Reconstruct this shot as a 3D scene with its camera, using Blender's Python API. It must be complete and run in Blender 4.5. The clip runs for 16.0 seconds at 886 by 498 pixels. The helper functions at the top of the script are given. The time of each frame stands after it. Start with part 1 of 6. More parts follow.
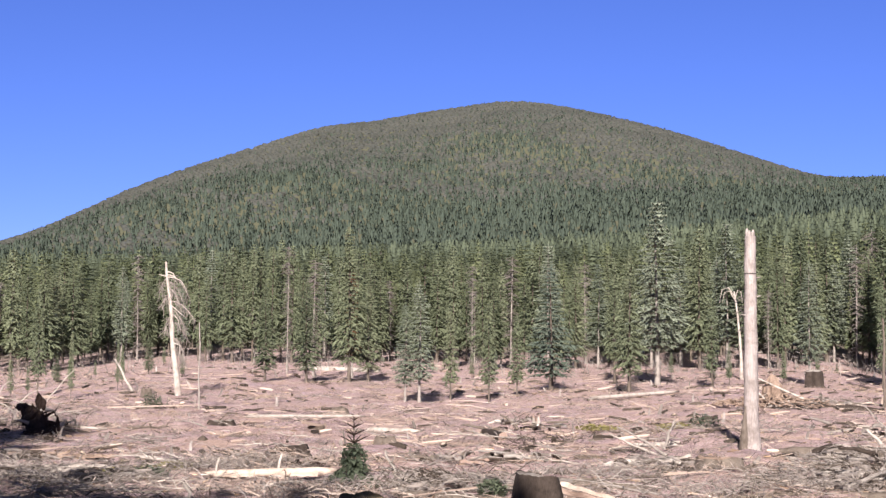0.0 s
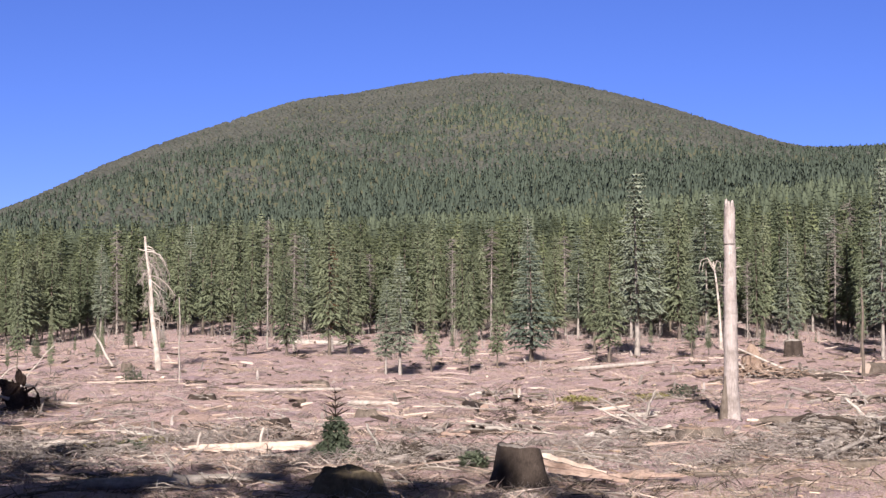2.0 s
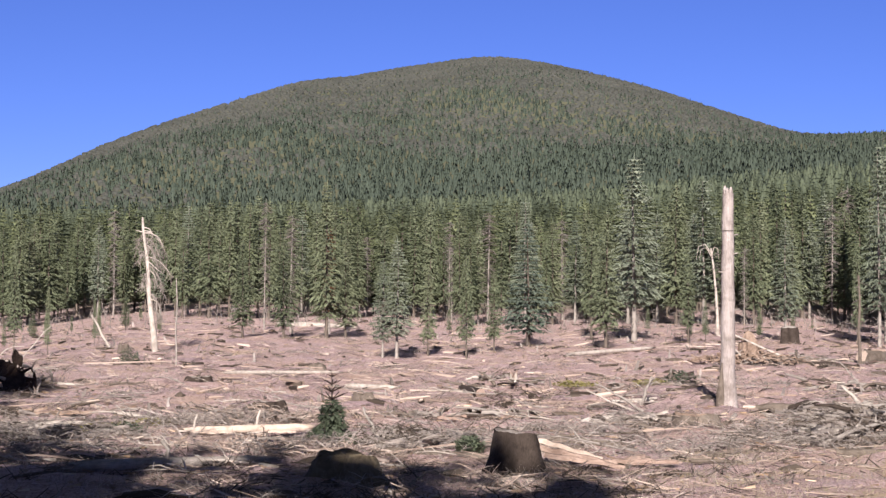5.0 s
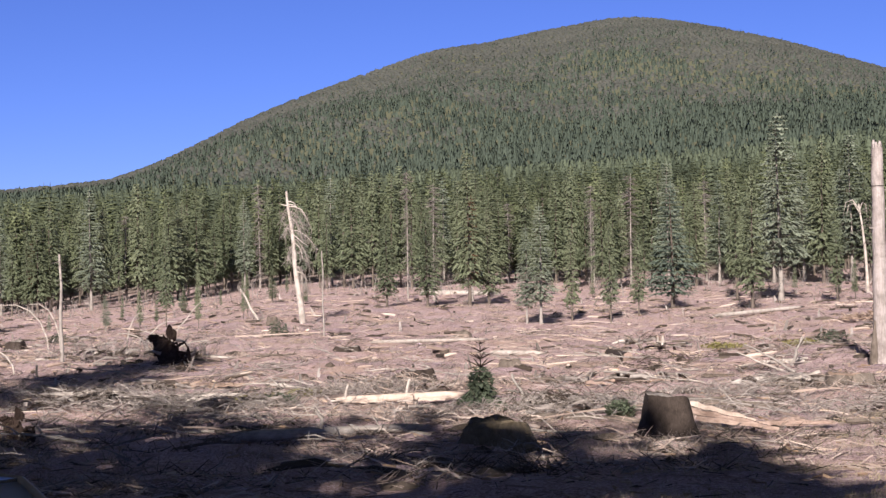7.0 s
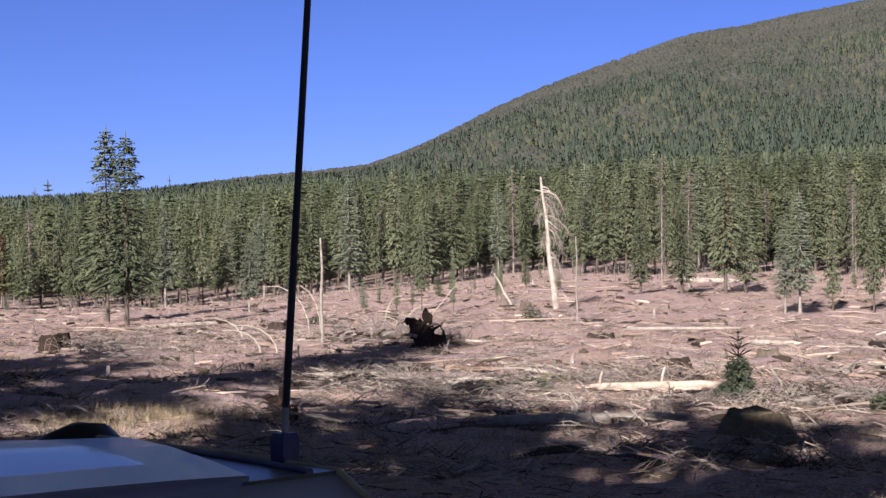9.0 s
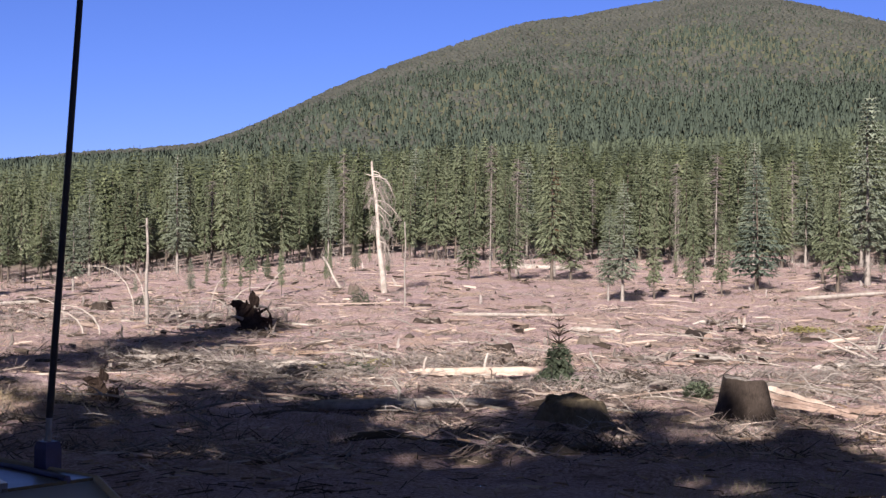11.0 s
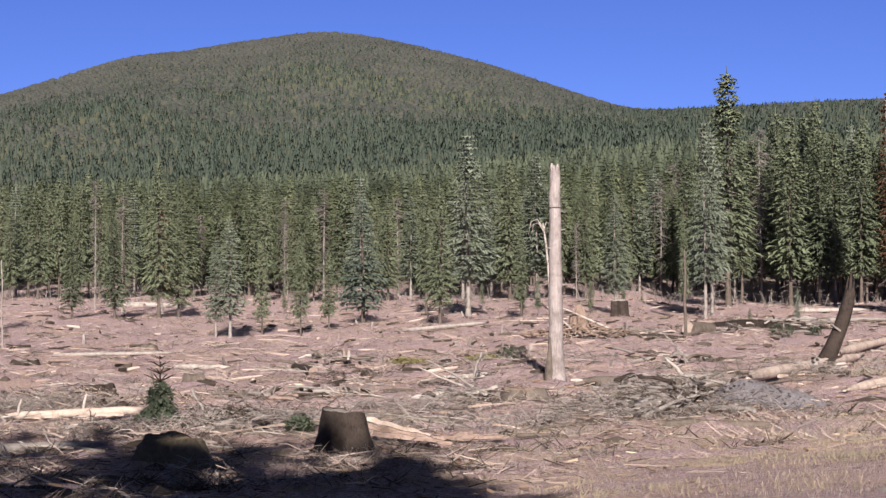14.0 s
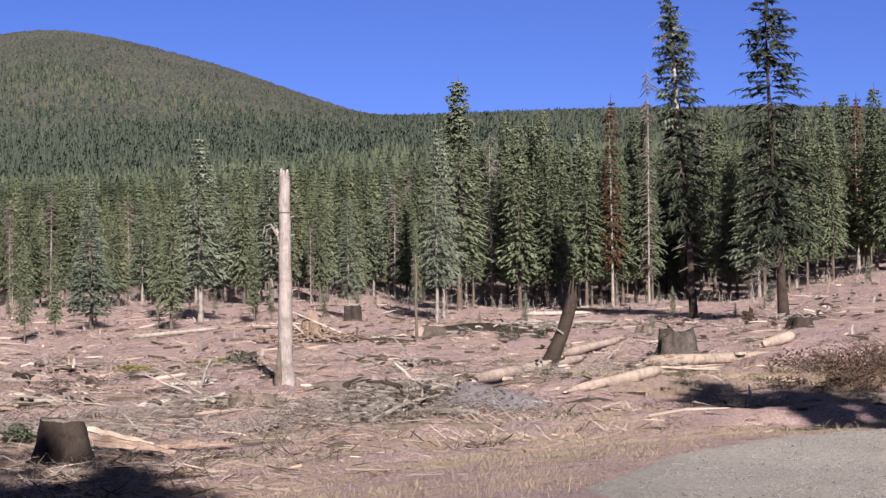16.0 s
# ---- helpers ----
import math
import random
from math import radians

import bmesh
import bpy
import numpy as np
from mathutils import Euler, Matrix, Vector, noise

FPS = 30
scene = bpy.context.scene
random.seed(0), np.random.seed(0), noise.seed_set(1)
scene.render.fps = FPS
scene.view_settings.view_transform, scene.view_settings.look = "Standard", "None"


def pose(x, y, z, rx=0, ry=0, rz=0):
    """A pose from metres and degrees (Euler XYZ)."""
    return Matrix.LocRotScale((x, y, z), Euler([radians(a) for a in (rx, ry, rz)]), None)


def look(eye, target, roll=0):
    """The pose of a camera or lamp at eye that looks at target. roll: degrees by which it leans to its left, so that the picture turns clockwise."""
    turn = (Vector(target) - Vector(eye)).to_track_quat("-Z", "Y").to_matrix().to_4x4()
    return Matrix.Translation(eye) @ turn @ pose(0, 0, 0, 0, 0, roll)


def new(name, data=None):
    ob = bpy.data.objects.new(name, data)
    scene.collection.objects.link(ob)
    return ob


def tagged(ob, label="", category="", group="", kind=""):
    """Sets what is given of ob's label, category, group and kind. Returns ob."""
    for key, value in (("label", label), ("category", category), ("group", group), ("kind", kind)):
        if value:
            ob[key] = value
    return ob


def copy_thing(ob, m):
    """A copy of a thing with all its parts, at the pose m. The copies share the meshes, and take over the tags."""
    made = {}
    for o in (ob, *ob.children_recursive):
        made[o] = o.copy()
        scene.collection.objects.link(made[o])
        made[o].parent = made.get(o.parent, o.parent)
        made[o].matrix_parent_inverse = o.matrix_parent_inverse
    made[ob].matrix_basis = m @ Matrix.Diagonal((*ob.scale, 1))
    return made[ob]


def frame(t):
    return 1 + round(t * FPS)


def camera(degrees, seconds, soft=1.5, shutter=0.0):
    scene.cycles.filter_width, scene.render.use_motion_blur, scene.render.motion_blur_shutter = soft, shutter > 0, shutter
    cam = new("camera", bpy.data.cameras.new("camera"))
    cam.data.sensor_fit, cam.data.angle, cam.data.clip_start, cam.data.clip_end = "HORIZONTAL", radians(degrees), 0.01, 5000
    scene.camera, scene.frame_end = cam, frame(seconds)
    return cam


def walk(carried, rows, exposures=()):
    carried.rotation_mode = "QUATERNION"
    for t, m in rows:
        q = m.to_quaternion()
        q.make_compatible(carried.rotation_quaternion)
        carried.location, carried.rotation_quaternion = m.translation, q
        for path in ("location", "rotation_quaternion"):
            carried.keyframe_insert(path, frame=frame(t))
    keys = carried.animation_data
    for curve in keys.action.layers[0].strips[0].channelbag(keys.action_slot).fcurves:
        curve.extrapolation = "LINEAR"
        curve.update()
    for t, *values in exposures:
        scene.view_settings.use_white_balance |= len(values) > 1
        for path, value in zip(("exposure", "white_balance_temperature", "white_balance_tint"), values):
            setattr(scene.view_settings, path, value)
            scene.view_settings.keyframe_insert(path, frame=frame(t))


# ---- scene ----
# ---- camera: seconds, x, y, height, bearing, pitch, roll ----
cam = camera(32.39, 16.0, soft=1.4)
PATH = (
    (0.0, -0.000, 0.000, 3.250, -0.000, 3.930, 0.342),
    (0.5, -0.004, 0.033, 3.246, 0.690, 3.932, 0.437),
    (1.0, -0.020, 0.027, 3.241, 1.252, 3.522, 0.538),
    (1.5, -0.031, 0.016, 3.220, 0.911, 2.953, 0.027),
    (2.0, -0.020, 0.026, 3.260, 0.778, 2.891, -0.112),
    (2.5, -0.051, 0.020, 3.294, 0.481, 2.884, 0.402),
    (3.0, -0.048, 0.054, 3.315, 0.185, 2.659, 0.555),
    (5.3, -0.031, 0.066, 3.283, 1.113, 2.097, 0.189),
    (5.5, -0.019, 0.034, 3.284, 1.472, 1.743, -0.197),
    (6.0, 0.030, 0.050, 3.268, 3.197, 1.298, -0.803),
    (6.5, -0.114, 0.057, 3.288, 1.184, 1.070, -1.254),
    (7.0, -0.147, 0.002, 3.301, -4.385, 1.036, -1.172),
    (7.5, -0.187, 0.142, 3.302, -8.667, 0.488, -1.298),
    (8.0, -0.283, 0.388, 3.304, -12.417, 0.411, -1.385),
    (8.2, -0.291, 0.317, 3.305, -13.208, 0.494, -1.294),
    (10.3, -0.120, -0.081, 3.361, -12.755, 0.819, 1.036),
    (10.5, -0.111, -0.102, 3.371, -11.641, 0.796, 1.468),
    (11.0, -0.092, -0.120, 3.376, -7.522, -0.008, 0.593),
    (11.5, -0.060, -0.195, 3.390, -3.558, 0.574, -0.013),
    (12.0, 0.022, -0.046, 3.393, -0.608, 1.339, -0.649),
    (12.5, 0.073, -0.026, 3.369, 2.375, 1.245, 0.194),
    (13.0, 0.147, -0.003, 3.377, 4.530, 1.086, 1.016),
    (13.5, 0.153, -0.022, 3.375, 5.759, 0.857, 0.815),
    (14.0, 0.189, -0.056, 3.360, 6.973, 1.363, -0.367),
    (14.5, 0.274, -0.091, 3.371, 8.920, 1.407, 0.175),
    (15.0, 0.288, -0.119, 3.384, 11.794, 1.811, -0.078),
    (15.5, 0.367, -0.193, 3.409, 14.150, 2.386, 0.921),
    (16.0, 0.405, -0.171, 3.385, 16.839, 1.448, -0.588),
)


def aim(x, y, z, bearing, pitch, roll):
    return pose(x, y, z, 90 + pitch, 0, -bearing) @ pose(0, 0, 0, 0, 0, roll)


walk(cam, [(row[0], aim(*row[1:])) for row in PATH], exposures=((0.0, 1.34), (1.5, 1.27), (3.0, 1.21), (5.5, 1.16), (8.0, 1.12), (12.0, 1.14), (13.5, 1.04), (15.0, 0.95), (16.0, 1.04)))

# ---- sky and sun: the sun stands behind the camera's first view, low in the south ----
SUN_EL, SHADE_AZ = 27.0, 5.0
world = bpy.data.worlds.new("sky")
scene.world = world
world.use_nodes = True
wt = world.node_tree
sky_tex = wt.nodes.new("ShaderNodeTexSky")
sky_tex.sky_type = "NISHITA"
sky_tex.sun_disc = False
sky_tex.sun_elevation = radians(SUN_EL)
sky_tex.sun_rotation = radians(SHADE_AZ + 180)
sky_tex.altitude = 2500
sky_tex.air_density = 1.0
sky_tex.dust_density = 0.0
sky_tex.ozone_density = 6.0
wt.nodes["Background"].inputs["Strength"].default_value = 0.05
sky_tint = wt.nodes.new("ShaderNodeMix")
sky_tint.data_type, sky_tint.blend_type = "RGBA", "MULTIPLY"
sky_tint.inputs[0].default_value = 1.0
# warm tint added to the unseen upper sky, so shade fills less blue
way_up = wt.nodes.new("ShaderNodeTexCoord")
split = wt.nodes.new("ShaderNodeSeparateXYZ")
overhead_tint = wt.nodes.new("ShaderNodeValToRGB")
overhead_tint.color_ramp.interpolation = "EASE"
overhead_tint.color_ramp.elements[0].position, overhead_tint.color_ramp.elements[0].color = 0.23, (0.65, 0.615, 1.05, 1)
overhead_tint.color_ramp.elements[1].position, overhead_tint.color_ramp.elements[1].color = 0.6, (1.3, 0.7, 0.35, 1)
wt.links.new(way_up.outputs["Generated"], split.inputs[0])
wt.links.new(split.outputs["Z"], overhead_tint.inputs[0])
wt.links.new(overhead_tint.outputs[0], sky_tint.inputs[7])
wt.links.new(sky_tex.outputs[0], sky_tint.inputs[6])
wt.links.new(sky_tint.outputs[2], wt.nodes["Background"].inputs["Color"])
sun = new("sun", bpy.data.lights.new("sun", "SUN"))
sun.data.energy, sun.data.angle, sun.data.color = 5.0, radians(0.53), (1.0, 0.92, 0.86)
_a, _e = radians(SHADE_AZ), radians(SUN_EL)
sun.matrix_basis = look((0, 0, 60), (math.sin(_a) * math.cos(_e), math.cos(_a) * math.cos(_e), 60 - math.sin(_e)))
# ---- the lie of the land: eye 3.25 m over the clear-cut, bearings in degrees from north (y), clockwise ----
EYE = 3.25
SKY_AZ = (-180, -90, -60, -36.11, -28.67, -26.7, -24.9, -22.9, -20.85, -18.8, -16.7, -15.6, -14.5, -13.3, -12.27, -11.26, -10.24, -9.21, -8.17, -7.13, -6.07, -5.02, -3.96, -2.89, -1.83, -0.76, 0.31, 1.38, 2.45, 3.52, 4.6, 5.65, 6.7, 7.76, 8.8, 9.84, 10.87, 11.9, 12.95, 13.95, 15.0, 16.2, 19.4, 22.5, 23.6, 27.7, 31.8, 33.1, 45, 70, 110, 180)
SKY_EL = (1.7, 1.91, 2.12, 2.34, 2.5, 2.62, 2.88, 3.18, 3.45, 3.62, 3.84, 4.2, 4.64, 5.2, 5.74, 6.19, 6.62, 7.0, 7.36, 7.71, 8.05, 8.41, 8.62, 8.72, 8.9, 9.1, 9.27, 9.43, 9.55, 9.48, 9.32, 9.1, 8.85, 8.58, 8.28, 7.94, 7.58, 7.24, 6.88, 6.6, 6.51, 6.51, 6.55, 6.6, 6.62, 6.57, 6.44, 6.33, 5.31, 3.19, 1.91, 1.7)
FOOT_AZ = (-180, -60, -36.11, -28.67, -19.12, -14.76, -9.56, -3.5, 1.81, 6.05, 11.26, 15.4, 21.24, 32.92, 60, 180)
FOOT_EL = (1.27, 1.59, 2.02, 2.23, 3.19, 3.5, 3.61, 4.09, 4.3, 4.57, 5.1, 5.42, 5.52, 5.31, 3.19, 1.27)
CREST_AZ = (-180, -60, -28.67, -24.43, -21.24, -16.46, -10.62, -7.43, 0, 5.31, 10.62, 13.81, 20.18, 23.36, 27.61, 30.8, 32.92, 60, 180)
CREST_EL = (-0.85, -0.85, -1.38, -1.33, -1.12, -0.71, -0.21, -0.13, -0.32, -0.42, -0.27, -0.27, -0.53, -0.53, -0.37, 0.21, 0.64, 0, -0.85)
EDGE = 165.0      # where the standing forest begins
ROAD_EDGE = ((-52, -16), (-18, -9), (-6, 0), (0, 3), (4.5, 7.5), (7.2, 13), (8.4, 17.6), (11, 20.9), (13.4, 22.6), (15.6, 23.1), (23, 24), (80, 25.5))


def ease(v):
    v = np.clip(v, 0, 1)
    return v * v * (3 - 2 * v)


def road_side(x, y):
    """Signed distance from the road's field-side edge: positive out in the clear-cut."""
    best = np.full(np.shape(x), 1e9)
    sign = np.ones(np.shape(x))
    for (x0, y0), (x1, y1) in zip(ROAD_EDGE, ROAD_EDGE[1:]):
        ex, ey = x1 - x0, y1 - y0
        u = np.clip(((x - x0) * ex + (y - y0) * ey) / (ex * ex + ey * ey), 0, 1)
        dist = np.hypot(x - x0 - u * ex, y - y0 - u * ey)
        side = np.where(ex * (y - y0) - ey * (x - x0) > 0, 1.0, -1.0)
        sign = np.where(dist < best, side, sign)
        best = np.minimum(best, dist)
    return best * sign


def lumps(x, y):
    a = np.sin(0.9 * x + 0.5 * y + 1.3) * np.sin(0.62 * y - 0.31 * x) + 0.6 * np.sin(1.7 * x - 1.1 * y) * np.sin(1.3 * y + 0.7 * x + 2)
    b = np.sin(0.11 * x + 0.06 * y) * np.sin(0.09 * y - 0.05 * x + 0.7)
    return 0.07 * a + 0.22 * b


def patch_noise(x, y):
    """Smooth random relief, one bump to a metre or so."""
    i, j = np.floor(x), np.floor(y)
    u, v = ease(x - i), ease(y - j)

    def rnd(a, b):
        h = np.sin(a * 127.1 + b * 311.7) * 43758.5453
        return h - np.floor(h)
    return (rnd(i, j) * (1 - u) + rnd(i + 1, j) * u) * (1 - v) + (rnd(i, j + 1) * (1 - u) + rnd(i + 1, j + 1) * u) * v - 0.5


def rough(x, y):
    return 0.3 * patch_noise(x / 2.3 + 0.3 * y, y / 1.9) * patch_noise(y / 7 + 9, x / 8) * 2 + 0.17 * patch_noise(x / 0.9, y / 0.8 - 0.2 * x) + 0.12 * patch_noise(y / 0.55, x / 0.6)


def land(x, y):
    """Height of the ground at x, y (arrays or numbers)."""
    x, y = np.asarray(x, float), np.asarray(y, float)
    d = np.hypot(x, y) + 1e-6
    az = np.degrees(np.arctan2(x, y))
    crest = EYE + EDGE * np.tan(np.radians(np.interp(az, CREST_AZ, CREST_EL)))
    clear = crest * np.clip((d - 49) / (EDGE - 49), 0, 1) ** 1.25 + lumps(x, y) * ease((d - 8) / 12) * (1 - 0.7 * ease((d - 80) / 80))
    # forest bench from the edge to the mountain's foot at 1 km
    foot = EYE + 1000 * np.tan(np.radians(np.interp(az, FOOT_AZ, FOOT_EL))) - 13
    bench = crest + (foot - crest) * np.clip((d - EDGE) / (1000 - EDGE), 0, 1) ** 1.12
    # mountain and the ridges beside it
    sky = np.interp(az, SKY_AZ, SKY_EL)
    sky = (sky + np.interp(az - 0.35, SKY_AZ, SKY_EL) + np.interp(az + 0.35, SKY_AZ, SKY_EL)) / 3 - 0.1
    top = 1800 + 900 * np.exp(-((az - 1) / 11.7) ** 2)
    s = np.clip((d - 1000) / (top - 1000), 0, 1)
    e0 = np.degrees(np.arctan2(foot - EYE, 1000))
    rise = EYE + np.minimum(d, top) * np.tan(np.radians(e0 + (sky - e0) * (1 - (1 - s) ** 1.35)))
    rise = rise * np.exp(-(np.maximum(d - top, 0) / 800) ** 2) + 14 * np.sin(x / 140) * np.sin(y / 170 + 1) * s * (1 - s) * 3
    z = np.where(d < EDGE, clear, np.where(d < 1000, bench, rise))
    # the road's bank
    side = road_side(x, y)
    road = 1.98 - 1.23 * ease((d - 3) / 20)
    w = ease(side / 9.0)
    z = np.where(d < 150, road * (1 - w) + z * w, z)
    return z + rough(x, y) * ease((side - 1) / 8) * ease((d - 14) / 8) * (1 - ease((d - 120) / 40))


GRID_X, GRID_Y = np.arange(-90, 110.1, 0.5), np.arange(-60, 200.1, 0.5)
_gx, _gy = np.meshgrid(GRID_X, GRID_Y, indexing="ij")
H_GRID, S_GRID = land(_gx, _gy).tolist(), road_side(_gx, _gy).tolist()


def between(table, x, y):
    u, v = min(max((x + 90) * 2, 0), len(GRID_X) - 1.01), min(max((y + 60) * 2, 0), len(GRID_Y) - 1.01)
    i, j = int(u), int(v)
    u, v = u - i, v - j
    return (table[i][j] * (1 - u) + table[i + 1][j] * u) * (1 - v) + (table[i][j + 1] * (1 - u) + table[i + 1][j + 1] * u) * v


def height(x, y):
    return between(H_GRID, x, y)


def roadside(x, y):
    return between(S_GRID, x, y)

# ---- materials ----
def shader(name, rough=0.85, metal=0.0, spec=0.3):
    m = bpy.data.materials.new(name)
    m.use_nodes = True
    b = m.node_tree.nodes["Principled BSDF"]
    b.inputs["Roughness"].default_value, b.inputs["Metallic"].default_value, b.inputs["Specular IOR Level"].default_value = rough, metal, spec
    return m, m.node_tree, b


def noise_tex(nt, scale, detail=6, rough=0.6, stretch=(1, 1, 1), space="Object"):
    co = nt.nodes.new("ShaderNodeTexCoord")
    mp = nt.nodes.new("ShaderNodeMapping")
    mp.inputs["Scale"].default_value = stretch
    nt.links.new(co.outputs[space], mp.inputs["Vector"])
    n = nt.nodes.new("ShaderNodeTexNoise")
    n.inputs["Scale"].default_value, n.inputs["Detail"].default_value, n.inputs["Roughness"].default_value = scale, detail, rough
    nt.links.new(mp.outputs[0], n.inputs["Vector"])
    return n.outputs["Fac"]


def ramp(nt, fac, *stops):
    r = nt.nodes.new("ShaderNodeValToRGB")
    while len(r.color_ramp.elements) < len(stops):
        r.color_ramp.elements.new(0.5)
    for el, (p, c) in zip(r.color_ramp.elements, stops):
        el.position, el.color = p, (*c, 1)
    nt.links.new(fac, r.inputs[0])
    return r.outputs[0]


def mix(nt, fac, a, b, kind="MIX"):
    n = nt.nodes.new("ShaderNodeMix")
    n.data_type, n.blend_type = "RGBA", kind
    for sock, v in ((n.inputs[0], fac), (n.inputs[6], a), (n.inputs[7], b)):
        if isinstance(v, (int, float)):
            sock.default_value = v
        elif isinstance(v, tuple):
            sock.default_value = (*v, 1)
        else:
            nt.links.new(v, sock)
    return n.outputs[2]


def bumped(nt, b, fac, strength, dist):
    n = nt.nodes.new("ShaderNodeBump")
    n.inputs["Strength"].default_value, n.inputs["Distance"].default_value = strength, dist
    nt.links.new(fac, n.inputs["Height"])
    nt.links.new(n.outputs[0], b.inputs["Normal"])


def rand_of(nt, island):
    if island:
        return nt.nodes.new("ShaderNodeNewGeometry").outputs["Random Per Island"]
    return nt.nodes.new("ShaderNodeObjectInfo").outputs["Random"]


def foliage(name, dark, mid, light, island=False, patch=0.35, by_place=0.02, by_tree=0.25, thin_leaf=0.13):
    m, nt, b = shader(name, 0.75, spec=0.25)
    tone = ramp(nt, rand_of(nt, island), (0.0, dark), (0.5, mid), (1.0, light))
    fine = ramp(nt, noise_tex(nt, 2.2, 5), (0.3, tuple(0.55 * v for v in mid)), (0.7, tuple(1.5 * v for v in mid)))
    big = ramp(nt, noise_tex(nt, by_place, 3, 0.6, (1, 1, 0)), (0.4, tuple(0.45 * v for v in dark)), (0.6, tuple(1.1 * v for v in light)))
    c = mix(nt, patch, tone, fine)
    c = mix(nt, by_tree, c, big) if island else c
    nt.links.new(c, b.inputs["Base Color"])
    thin = nt.nodes.new("ShaderNodeBsdfTranslucent")
    both = nt.nodes.new("ShaderNodeMixShader")
    both.inputs[0].default_value = thin_leaf
    nt.links.new(c, thin.inputs["Color"])
    nt.links.new(b.outputs[0], both.inputs[1])
    nt.links.new(thin.outputs[0], both.inputs[2])
    nt.links.new(both.outputs[0], nt.nodes["Material Output"].inputs["Surface"])
    return m


def wood(name, dark, mid, light, scale=3.0, grain=9.0, rough=0.85, island=False, bump=0.6, blotch=0.7):
    m, nt, b = shader(name, rough, spec=0.2)
    g = noise_tex(nt, scale * 2.5, 8, 0.7, (grain, grain, 1))
    stain = noise_tex(nt, scale * 0.6, 5, 0.65)
    c = ramp(nt, g, (0.25, dark), (0.5, mid), (0.75, light))
    c = mix(nt, 0.45, c, ramp(nt, stain, (0.3, dark), (0.55, mid), (0.75, light)))
    blot = ramp(nt, noise_tex(nt, scale * 1.7, 6, 0.7), (0.36, (0.45, 0.42, 0.4)), (0.54, (1, 1, 1)))
    c = mix(nt, blotch, c, blot, "MULTIPLY")
    if island:
        c = mix(nt, 0.75, c, ramp(nt, rand_of(nt, True), (0.0, dark), (0.55, mid), (1.0, light)))
    nt.links.new(c, b.inputs["Base Color"])
    bumped(nt, b, g, bump, 0.02)
    return m


FIR_GREEN = foliage("fir_needles", (0.083, 0.099, 0.060), (0.130, 0.149, 0.090), (0.177, 0.194, 0.121))
FIR_SILVER = foliage("silver_fir_needles", (0.115, 0.136, 0.098), (0.161, 0.184, 0.135), (0.206, 0.230, 0.172))
FIR_BLUE = foliage("blue_fir_needles", (0.085, 0.109, 0.085), (0.115, 0.142, 0.109), (0.145, 0.172, 0.133))
# the shade lying over the old firs is put into this needle colour
FIR_SHADE_TONED = foliage("shade_toned_fir_needles", (0.025, 0.033, 0.021), (0.037, 0.047, 0.03), (0.05, 0.061, 0.04))
FIR_YOUNG = foliage("young_fir_needles", (0.045, 0.058, 0.038), (0.072, 0.088, 0.056), (0.1, 0.118, 0.077))
FIR_DEEP = foliage("large_fir_needles", (0.070, 0.086, 0.052), (0.106, 0.126, 0.076), (0.150, 0.170, 0.102))
FIR_BROWN = foliage("browned_needles", (0.064, 0.032, 0.018), (0.1, 0.05, 0.025), (0.121, 0.071, 0.036))
FOREST = foliage("forest_needles", (0.061, 0.077, 0.042), (0.099, 0.119, 0.064), (0.139, 0.155, 0.081), island=True, by_place=0.2, by_tree=0.72)
# distance haze put into the far needles: bluish tint, close tones, much translucency
HAZED_FOREST = foliage("hazed_far_conifers", (0.063, 0.084, 0.064), (0.072, 0.093, 0.070), (0.082, 0.102, 0.076), island=True, by_place=0.03, by_tree=0.3, thin_leaf=0.4)
# same trees as the inner forest; distance put into colour, darker and bluer
DISTANCE_TONED_FOREST = foliage("distance_toned_needles", (0.061, 0.077, 0.048), (0.090, 0.109, 0.068), (0.121, 0.139, 0.084), island=True, by_place=0.15, by_tree=0.6, thin_leaf=0.18)
# smooth cones: the shade between branches is put into the needle colour
MID_SHADED_FOREST = foliage("gap_shaded_conifers", (0.056, 0.071, 0.048), (0.074, 0.093, 0.060), (0.097, 0.113, 0.071), island=True, by_place=0.1, by_tree=0.5, thin_leaf=0.2)
# brush on the mountain: strong translucency flattens its contrast in place of haze
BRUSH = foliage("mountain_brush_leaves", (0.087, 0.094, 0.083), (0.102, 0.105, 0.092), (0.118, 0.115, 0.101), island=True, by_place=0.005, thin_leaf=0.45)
GREY_TWIGS = wood("dead_grey_twigs", (0.085, 0.073, 0.065), (0.172, 0.150, 0.137), (0.257, 0.232, 0.214))
DEAD_GREY = wood("dead_grey_branches", (0.083, 0.070, 0.061), (0.222, 0.190, 0.172), (0.408, 0.361, 0.334), 2.0, 3, island=True)
DEAD_WOOD = wood("dead_branch_wood", (0.112, 0.092, 0.083), (0.231, 0.200, 0.181), (0.372, 0.325, 0.296), 2.0, 5)
CRACKED = wood("cracked_grey_wood", (0.014, 0.011, 0.01), (0.079, 0.066, 0.059), (0.186, 0.161, 0.143), 2.2, 6, bump=1.0)
MOSSY = wood("mossy_old_stump", (0.057, 0.046, 0.03), (0.136, 0.107, 0.071), (0.228, 0.178, 0.129), 3.0, 2)
STONES = wood("loose_grey_stones", (0.065, 0.056, 0.054), (0.118, 0.103, 0.101), (0.177, 0.155, 0.154), 8, 1, island=True)
# near-black earth: the shade of a hollow put into colour
SHADE_EARTH = wood("shade_dark_earth", (0.014, 0.011, 0.009), (0.036, 0.027, 0.021), (0.086, 0.064, 0.05), 3.0, 1)
